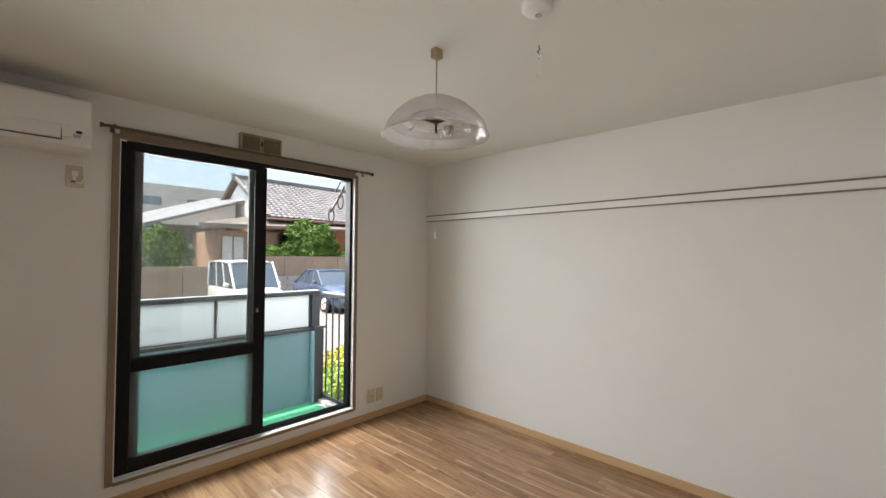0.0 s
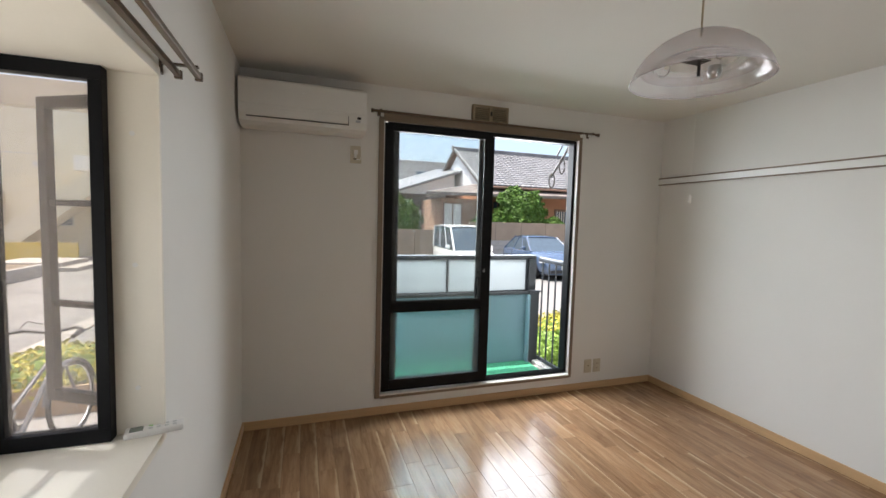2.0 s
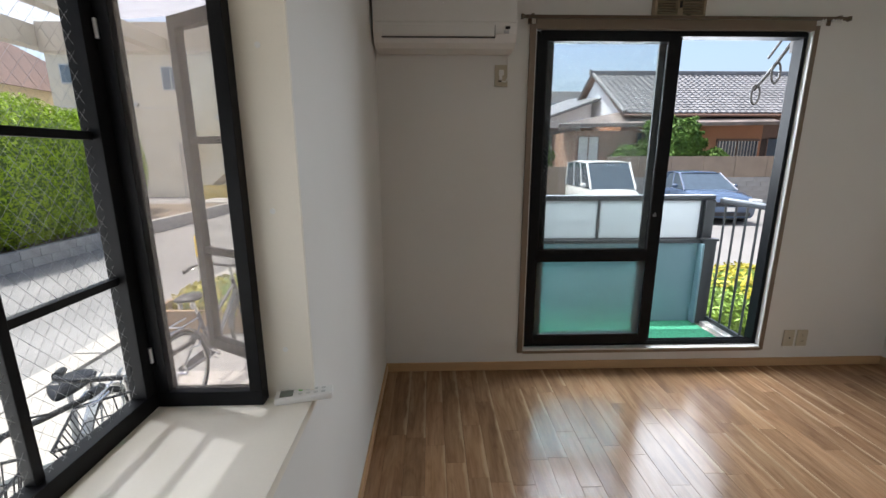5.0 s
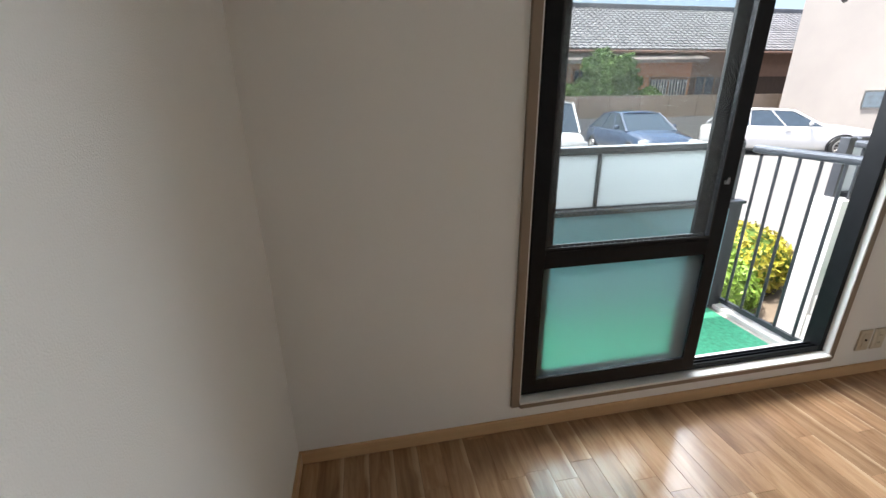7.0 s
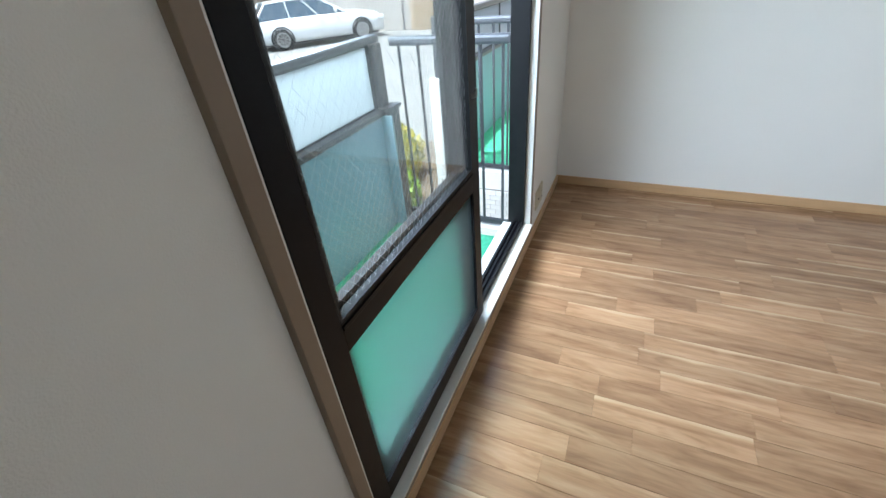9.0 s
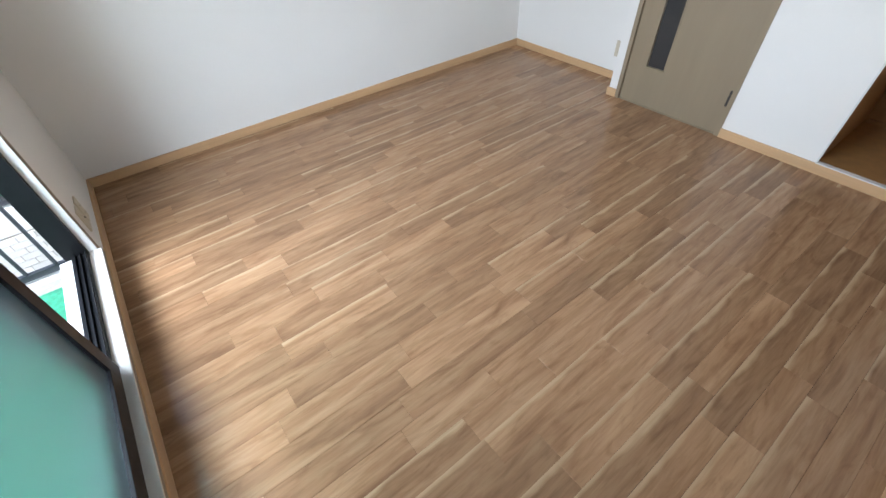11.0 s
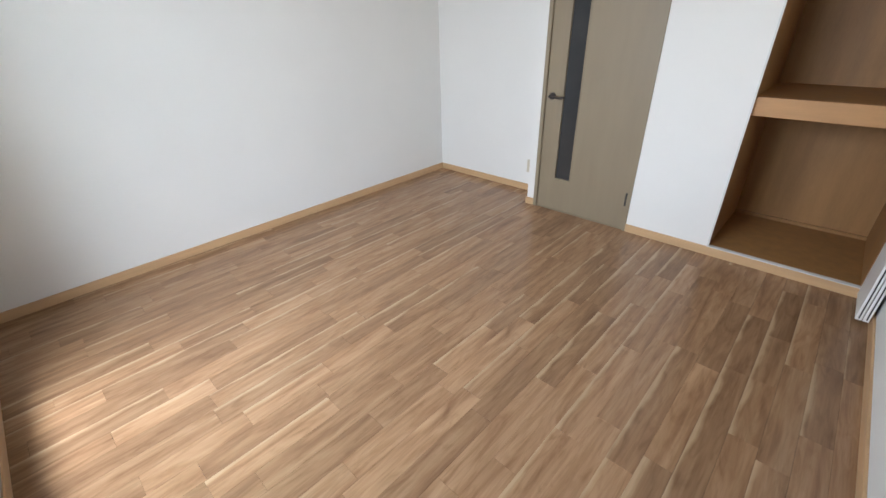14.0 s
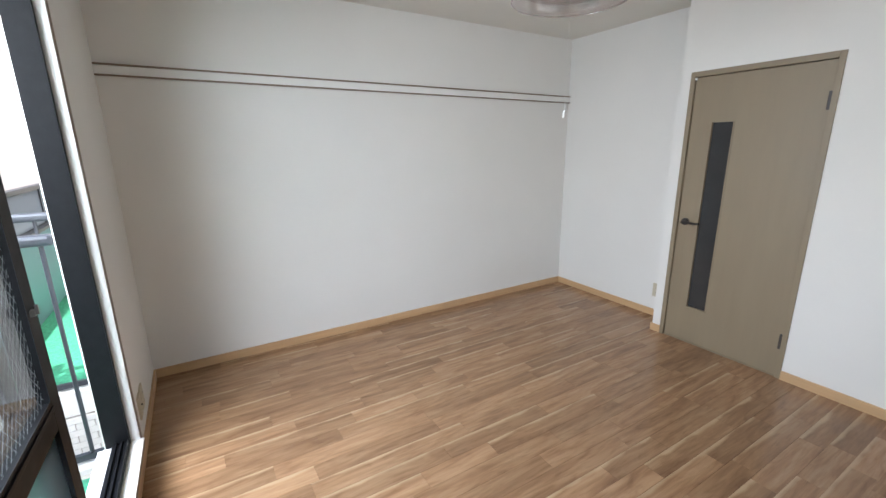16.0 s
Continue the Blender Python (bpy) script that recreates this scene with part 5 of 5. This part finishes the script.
# ---- tiled house ----
M_TILE = mat("roof_tile", (0.19, 0.19, 0.195), 0.62, spec=0.3, var=0.25, scale=1.5, fine=14)
M_ORANGE = mat("orange_stucco", (0.47, 0.235, 0.135), 0.9, var=0.08, scale=1.5, bump=0.3)
M_TIMBER = mat("dark_timber", (0.075, 0.052, 0.04), 0.8, var=0.25, scale=3, stretch=(6, 6, 1))
M_GREYW = mat("grey_gable", (0.76, 0.79, 0.82), 0.85, var=0.08)
M_FASCIA = mat("brown_fascia", (0.2, 0.12, 0.085), 0.6, var=0.1)
M_CURTAIN = mat("pale_curtain", (0.62, 0.62, 0.58), 0.8, var=0.1)
house = thing("house", "single-storey house with a grey tiled gable roof and orange walls", "house")
X0, X1, YE, YR, ZE, ZR = 8.9, 27.0, 16.3, 20.5, 3.36, 5.72
part("wall", boxes((X0 + 0.25, 15.9, 17.0, 24.0, GZ, 3.3)), M_ORANGE, house, "orange stucco wall")
part("wall", boxes((15.9, X1 - 0.5, 17.05, 24.0, GZ, 3.3)), M_TIMBER, house, "dark brown timber wall")
bm = bmesh.new()
g = [bm.verts.new(p) for p in ((X0 + 0.25, 17.0, 3.3), (X0 + 0.25, 24.0, 3.3), (X0 + 0.25, YR, ZR - 0.25))]
h = [bm.verts.new(p) for p in ((X1 - 0.5, 17.0, 3.3), (X1 - 0.5, 24.0, 3.3), (X1 - 0.5, YR, ZR - 0.25))]
bm.faces.new(g)
bm.faces.new(h[::-1])
for i in range(3):
    bm.faces.new((g[i], h[i], h[(i + 1) % 3], g[(i + 1) % 3]))
part("gable", bm, M_GREYW, house, "pale grey gable wall")


def tiled_slope(x0, x1, y0, y1, z0, z1, pitch=0.3, step=0.28):
    """Wavy pantiles in overlapping courses from the eave (y0, z0) up to (y1, z1), from x0 to x1."""
    bm = bmesh.new()
    run = math.hypot(y1 - y0, z1 - z0)
    rows, cols = int(run / step), int((x1 - x0) / pitch)
    for r in range(rows):
        a, b = r / rows, (r + 1.12) / rows
        line = []
        for f, lift in ((a, 0.045), (min(b, 1.0), 0.0)):
            vs = []
            for c in range(cols * 4 + 1):
                wv = (0.0, 0.03, 0.045, 0.02)[c % 4]
                vs.append(bm.verts.new((x0 + (x1 - x0) * c / (cols * 4), y0 + (y1 - y0) * f, z0 + (z1 - z0) * f + lift + wv)))
            line.append(vs)
        lip = [bm.verts.new(v.co - Vector((0, 0, 0.05))) for v in line[0]]
        for c in range(cols * 4):
            bm.faces.new((line[0][c], line[0][c + 1], line[1][c + 1], line[1][c]))
            bm.faces.new((lip[c], lip[c + 1], line[0][c + 1], line[0][c]))
    return bm


front_roof = tagged(part("roof", tiled_slope(X0, X1, YE, YR, ZE, ZR), M_TILE, house, "grey glazed pantile roof"), kind="stuff")
tagged(part("roof", tiled_slope(X0, X1, 2 * YR - YE, YR, ZE, ZR), M_TILE, house, "grey glazed pantile roof"), kind="stuff")
part("roof_deck", extrude_outline(bmesh.new(), [(YE + 0.03, ZE - 0.1), (YR, ZR - 0.1), (2 * YR - YE - 0.03, ZE - 0.1), (2 * YR - YE - 0.03, ZE - 0.02), (YR, ZR - 0.02), (YE + 0.03, ZE - 0.02)], -(X1 - X0 - 0.04), Matrix.Translation((X0 + 0.02, 0, 0)) @ Matrix.Rotation(math.pi / 2, 4, "Z")), M_FASCIA, house)
part("ridge", boxes((X0 - 0.05, X1 + 0.05, YR - 0.13, YR + 0.13, ZR - 0.02, ZR + 0.2), bevel=0.05), M_TILE, house, "ridge tiles")
part("ridge_end", lathe(bmesh.new(), [(0.001, -0.04), (0.16, -0.04), (0.16, 0.04), (0.001, 0.04)], Matrix.Translation((X0 - 0.06, YR, ZR + 0.12)) @ Matrix.Rotation(math.pi / 2, 4, "Y"), 16), M_TILE, house)
for s in (1, -1):
    ye = YE if s == 1 else 2 * YR - YE
    bm = bmesh.new()
    tube(bm, (X0 + 0.06, ye, ZE + 0.06), (X0 + 0.06, YR, ZR + 0.06), 0.1, n=8)
    part("verge", bm, M_TILE, house, "verge tiles")
part("gutter", tubes(((X0, YE - 0.05, ZE - 0.08), (X1, YE - 0.05, ZE - 0.08), 0.055)), M_FASCIA, house)
# skirt roof below the eave
bm = bmesh.new()
v = [bm.verts.new(p) for p in ((5.95, 15.9, 2.72), (15.75, 15.9, 2.84), (15.75, 17.0, 3.22), (8.9, 17.0, 3.3), (6.6, 18.2, 2.72), (8.9, 18.2, 3.3))]
bm.faces.new((v[0], v[1], v[2], v[3]))
bm.faces.new((v[4], v[0], v[3], v[5]))
sk = part("skirt_roof", bm, mat("rusty_sheet", (0.235, 0.195, 0.175), 0.55, var=0.4, scale=1.2), house, "brown metal skirt roof")
md = sk.modifiers.new("thick", "SOLIDIFY")
md.thickness, md.offset = 0.16, -1
# Orange stucco made browner: shade on the porch wall put into the colour.
part("porch_wall", boxes((6.85, 9.5, 16.4, 20.0, GZ, 2.62)), mat("shaded_stucco", (0.36, 0.225, 0.155), 0.9, var=0.08), house)


def house_window(x0, x1, y, z0, z1, bars, fill):
    wn_ = part("window", boxes((x0, x1, y - 0.05, y, z0, z0 + 0.05), (x0, x1, y - 0.05, y, z1 - 0.05, z1), (x0, x0 + 0.05, y - 0.05, y, z0 + 0.05, z1 - 0.042), (x1 - 0.05, x1, y - 0.05, y, z0 + 0.05, z1 - 0.042), ((x0 + x1) / 2 - 0.025, (x0 + x1) / 2 + 0.025, y - 0.045, y, z0 + 0.05, z1 - 0.042)), M_FASCIA, house)
    part("pane", boxes((x0 + 0.05, x1 - 0.05, y - 0.02, y - 0.012, z0 + 0.05, z1 - 0.042)), fill, wn_)
    if bars:
        for k in range(bars):
            x = x0 + 0.1 + (x1 - x0 - 0.2) * k / (bars - 1)
            part("bar", boxes((x - 0.018, x + 0.018, y - 0.14, y - 0.11, z0 - 0.05, z1 - 0.1)), M_STEEL, wn_)
        part("bar_rail", boxes((x0, x1, y - 0.15, y - 0.1, z1 - 0.12, z1 - 0.042)), M_FASCIA, wn_)


house_window(13.75, 15.75, 17.0, 1.35, 2.3, 13, M_CARGLASS)
house_window(16.2, 17.3, 17.05, 1.45, 2.35, 0, M_CARGLASS)
house_window(6.95, 7.95, 16.4, 0.9, 2.4, 0, M_CURTAIN)
house_window(9.9, 10.5, 17.0, 2.1, 2.6, 0, M_CARGLASS)
part("timber_band", boxes((15.9, X1 - 0.5, 17.0, 17.05, 2.3, 3.3)), M_FASCIA, house)
# low side wing
part("wing_wall", boxes((5.4, 8.4, 20.2, 25.0, GZ, 3.0)), mat("wing_panel", (0.15, 0.13, 0.115), 0.8, var=0.1, scale=2), house, "grey-brown panelled wing wall")
bm = bmesh.new()
v = [bm.verts.new(p) for p in ((4.7, 19.6, 2.95), (9.4, 19.6, 4.55), (9.4, 25.5, 5.15), (4.7, 25.5, 3.55))]
bm.faces.new(v)
wr = part("wing_roof", bm, mat("pale_tile", (0.2, 0.2, 0.205), 0.5, var=0.15, scale=2, fine=20, stretch=(1, 5, 1)), house, "grey side roof")
md = wr.modifiers.new("thick", "SOLIDIFY")
md.thickness = 0.14
bm = bmesh.new()
v = [bm.verts.new(p) for p in ((5.4, 20.19, 3.0), (8.9, 20.19, 3.0), (8.9, 20.19, 4.3), (5.5, 20.19, 3.1))]
bm.faces.new(v)
part("wing_gable", bm, M_GREYW, house)
house_window(5.9, 7.2, 20.2, 0.2, 2.1, 0, M_CURTAIN)

bush("garden_tree", "bushy green garden tree behind the boundary wall", "tree", (10.85, 15.6, 1.9), (1.4, 0.85, 1.32), 12000, M_LEAFY, 0.08, 9, 0.4, 2.0, GZ)
bush("garden_shrub", "low green garden shrub behind the boundary wall", "shrub", (9.0, 15.45, 1.22), (1.0, 0.5, 0.66), 4200, M_LEAFY, 0.07, 12, 0.35, 2.0, GZ, group="garden shrubs")
bush("garden_shrub", "low green garden shrub behind the boundary wall", "shrub", (12.75, 15.4, 1.3), (0.7, 0.5, 0.5), 2000, M_LEAFY, 0.07, 13, 0.35, 2.0, GZ, group="garden shrubs")
bush("garden_tree", "dark green garden shrub beside the side wing", "tree", (4.6, 16.6, 1.25), (1.2, 0.9, 1.4), 7000, M_LEAFY, 0.085, 10, 0.3, 2.0, GZ)


# ---- plain blocks of flats ----
def flats(name, label, x0, x1, y0, y1, z1, wall, windows, face):
    """A plain building; windows: (along, z, width, height) on the wall that faces -y ('y') or along the wall that faces -x ('x')."""
    ob = thing(name, label, "building")
    part("wall", boxes((x0, x1, y0, y1, GZ, z1)), wall, ob)
    part("parapet", boxes((x0 - 0.12, x1 + 0.12, y0 - 0.12, y1 + 0.12, z1, z1 + 0.25)), wall, ob)
    for a, z, w, h in windows:
        if face == "y":
            fr_ = boxes((a - w / 2, a + w / 2, y0 - 0.06, y0 - 0.004, z - h / 2, z + h / 2))
            gl_ = boxes((a - w / 2 + 0.06, a - 0.025, y0 - 0.066, y0 - 0.061, z - h / 2 + 0.06, z + h / 2 - 0.06), (a + 0.025, a + w / 2 - 0.06, y0 - 0.066, y0 - 0.061, z - h / 2 + 0.06, z + h / 2 - 0.06))
        else:
            fr_ = boxes((x0 - 0.06, x0 - 0.004, a - w / 2, a + w / 2, z - h / 2, z + h / 2))
            gl_ = boxes((x0 - 0.066, x0 - 0.061, a - w / 2 + 0.05, a + w / 2 - 0.05, z - h / 2 + 0.05, z + h / 2 - 0.05))
        wn_ = part("window", fr_, M_STEEL, ob)
        part("pane", gl_, mat("window_glass", (0.16, 0.2, 0.23), 0.1, spec=0.8, var=0.2), wn_)
    return ob


M_FAR = mat("far_concrete", (0.50, 0.47, 0.43), 0.9, var=0.06)
flats("apartment_block", "pale grey three-storey block beyond the tiled house", 8.7, 30.0, 46.0, 58.0, 8.35, M_FAR, [(x, z, 1.9, 1.0) for x in (10.2, 14.2, 18.2) for z in (6.9, 4.1)], "y")
M_PINK = mat("pale_render", (0.40, 0.37, 0.34), 0.9, var=0.05, scale=1, bump=0.3)
wbld = flats("white_building", "white rendered building with a wooden double door", 17.6, 27.0, -12.0, 13.7, 7.0, M_PINK, [(10.3, 1.25, 0.75, 0.6)], "x")
dr = part("entrance_door", boxes((17.5, 17.596, 6.15, 8.35, GZ, 1.75)), mat("door_frame_tan", (0.42, 0.31, 0.2), 0.6), wbld, "tan framed double door")
part("door_panel", boxes((17.485, 17.499, 7.3, 8.2, GZ + 0.1, 1.6)), mat("ochre_panel", (0.33, 0.24, 0.14), 0.6), dr, "ochre panel")
part("door_panel", boxes((17.485, 17.499, 6.3, 7.2, GZ + 0.1, 1.6)), mat("green_glass_panel", (0.32, 0.36, 0.3), 0.3), dr, "greenish glazed panel")
part("drainpipe", tubes(((17.52, 8.75, GZ), (17.52, 8.75, 7.0), 0.05)), M_PINK, wbld)
part("cornice", boxes((17.35, 17.6, 5.6, 9.0, 2.05, 2.2)), M_PINK, wbld)

cream = flats("apartment_building", "cream two-storey apartment building across the lane", -18.0, 2.0, 19.0, 27.0, 6.35, M_STUCCO,
              [(-16.6, 5.4, 1.6, 0.9), (-12.2, 5.2, 0.9, 1.1), (-4.2, 5.0, 1.4, 0.9), (-9.6, 1.3, 1.2, 1.0)], "y")
for k in range(3):
    part("meter_box", boxes((-8.9 + k * 0.75, -8.35 + k * 0.75, 18.8, 18.99, 3.2, 3.85), bevel=0.01), M_PLASTIC, cream, "white meter box")
part("band", boxes((-18.0, 2.0, 18.93, 18.99, 2.72, 2.86)), M_STUCCO, cream)
part("cable", tubes(((-18, 18.94, 3.9), (-9.5, 18.94, 3.8), 0.02)), M_STEEL, cream)
part("stair_flight", extrude_outline(bmesh.new(), [(-11.4, 0.2), (-7.6, 3.4), (-7.0, 3.4), (-7.0, 2.9), (-10.9, -0.4), (-11.4, -0.4)], 1.1, Matrix.Translation((0, 17.7, 0))), M_STUCCO, cream, "cream outside stair")
part("stair_wall", boxes((-7.2, -6.8, 17.6, 18.99, GZ, 4.4)), M_STUCCO, cream)
part("alcove", boxes((-11.9, -11.3, 18.3, 18.99, GZ, 2.2)), M_BEAM, cream)
part("low_fence", boxes((-10.6, -8.2, 17.3, 17.4, GZ, 0.2)), mat("yellow_barrier", (0.6, 0.42, 0.06), 0.6), cream, "yellow barrier")
part("vent_hood", tubes(((-14.0, 18.85, 4.0), (-14.0, 18.99, 4.0), 0.1), ((-10.2, 18.85, 3.4), (-10.2, 18.99, 3.4), 0.1)), M_STEEL, cream)
nh = thing("neighbour_house", "cream house with a brown tiled roof beyond the hedges", "house")
part("wall", boxes((-32, -20.5, 16, 26, GZ, 5.0)), M_STUCCO, nh)
bm = bmesh.new()
v = [bm.verts.new(p) for p in ((-33, 15.2, 4.9), (-19.8, 15.2, 4.9), (-22, 21, 7.6), (-31, 21, 7.6), (-33, 27, 4.9), (-19.8, 27, 4.9))]
bm.faces.new((v[0], v[1], v[2], v[3]))
bm.faces.new((v[1], v[5], v[2]))
bm.faces.new((v[4], v[3], v[2], v[5]))
bm.faces.new((v[0], v[3], v[4]))
part("roof", bm, mat("brown_tile", (0.23, 0.15, 0.12), 0.6, var=0.2, scale=2, stretch=(1, 6, 1)), nh, "brown tiled roof")
pole = thing("utility_pole", "grey concrete utility pole with fittings", "utility pole", at=(-19.2, 16.0, GZ))
part("shaft", lathe(bmesh.new(), [(0.2, 0), (0.13, 11)], n=14), M_CONC, pole, smooth=True)
part("crossarm", boxes((-0.9, 0.9, -0.05, 0.05, 7.6, 7.7)), M_STEEL, pole)
part("transformer", lathe(bmesh.new(), [(0.001, 6.1), (0.26, 6.1), (0.26, 6.9), (0.001, 6.9)], Matrix.Translation((0.35, 0, 0)), 16), M_STEEL, pole)
part("bracket", path_tube([(0, 0, 6.3), (0.7, 0, 6.2), (0.9, 0, 6.4)], 0.03), M_STEEL, pole)

# ---- floor strips ----
random.seed(11)
FLOOR = bpy.data.objects["floor"]
PW, PL = 0.1035, 0.655
plank_meshes = {}


def plank_mesh(x0, x1, y0, y1):
    key = (round(x1 - x0, 3), round(y1 - y0, 3))
    if key not in plank_meshes:
        g, c = 0.0002, 0.0006
        w, l = key[0] / 2 - g, key[1] / 2 - g
        bm = bmesh.new()
        lo = [bm.verts.new((sx * w, sy * l, -0.009)) for sx, sy in ((-1, -1), (1, -1), (1, 1), (-1, 1))]
        up = [bm.verts.new((sx * w, sy * l, -c)) for sx, sy in ((-1, -1), (1, -1), (1, 1), (-1, 1))]
        top = [bm.verts.new((sx * (w - c), sy * (l - c), 0)) for sx, sy in ((-1, -1), (1, -1), (1, 1), (-1, 1))]
        bm.faces.new(top)
        for a, b in ((lo, up), (up, top)):
            for i in range(4):
                bm.faces.new((a[i], a[(i + 1) % 4], b[(i + 1) % 4], b[i]))
        plank_meshes[key] = mesh_of("plank", bm, M_FLOOR)
    return plank_meshes[key]


x = -0.0255
while x < W:
    x0, x1 = max(x, 0.0), min(x + PW, W)
    y = random.random() * PL
    while y > D:
        length = PL * random.choice((0.6, 0.8, 1.0, 1.0, 1.25))
        y1, y0 = min(y, 0.0), max(y - length, D)
        if y1 - y0 > 0.01 and x1 - x0 > 0.01:
            p = new("plank", plank_mesh(x0, x1, y0, y1))
            p.location = ((x0 + x1) / 2, (y0 + y1) / 2, 0)
            p.parent = FLOOR
        y -= length
    x += PW
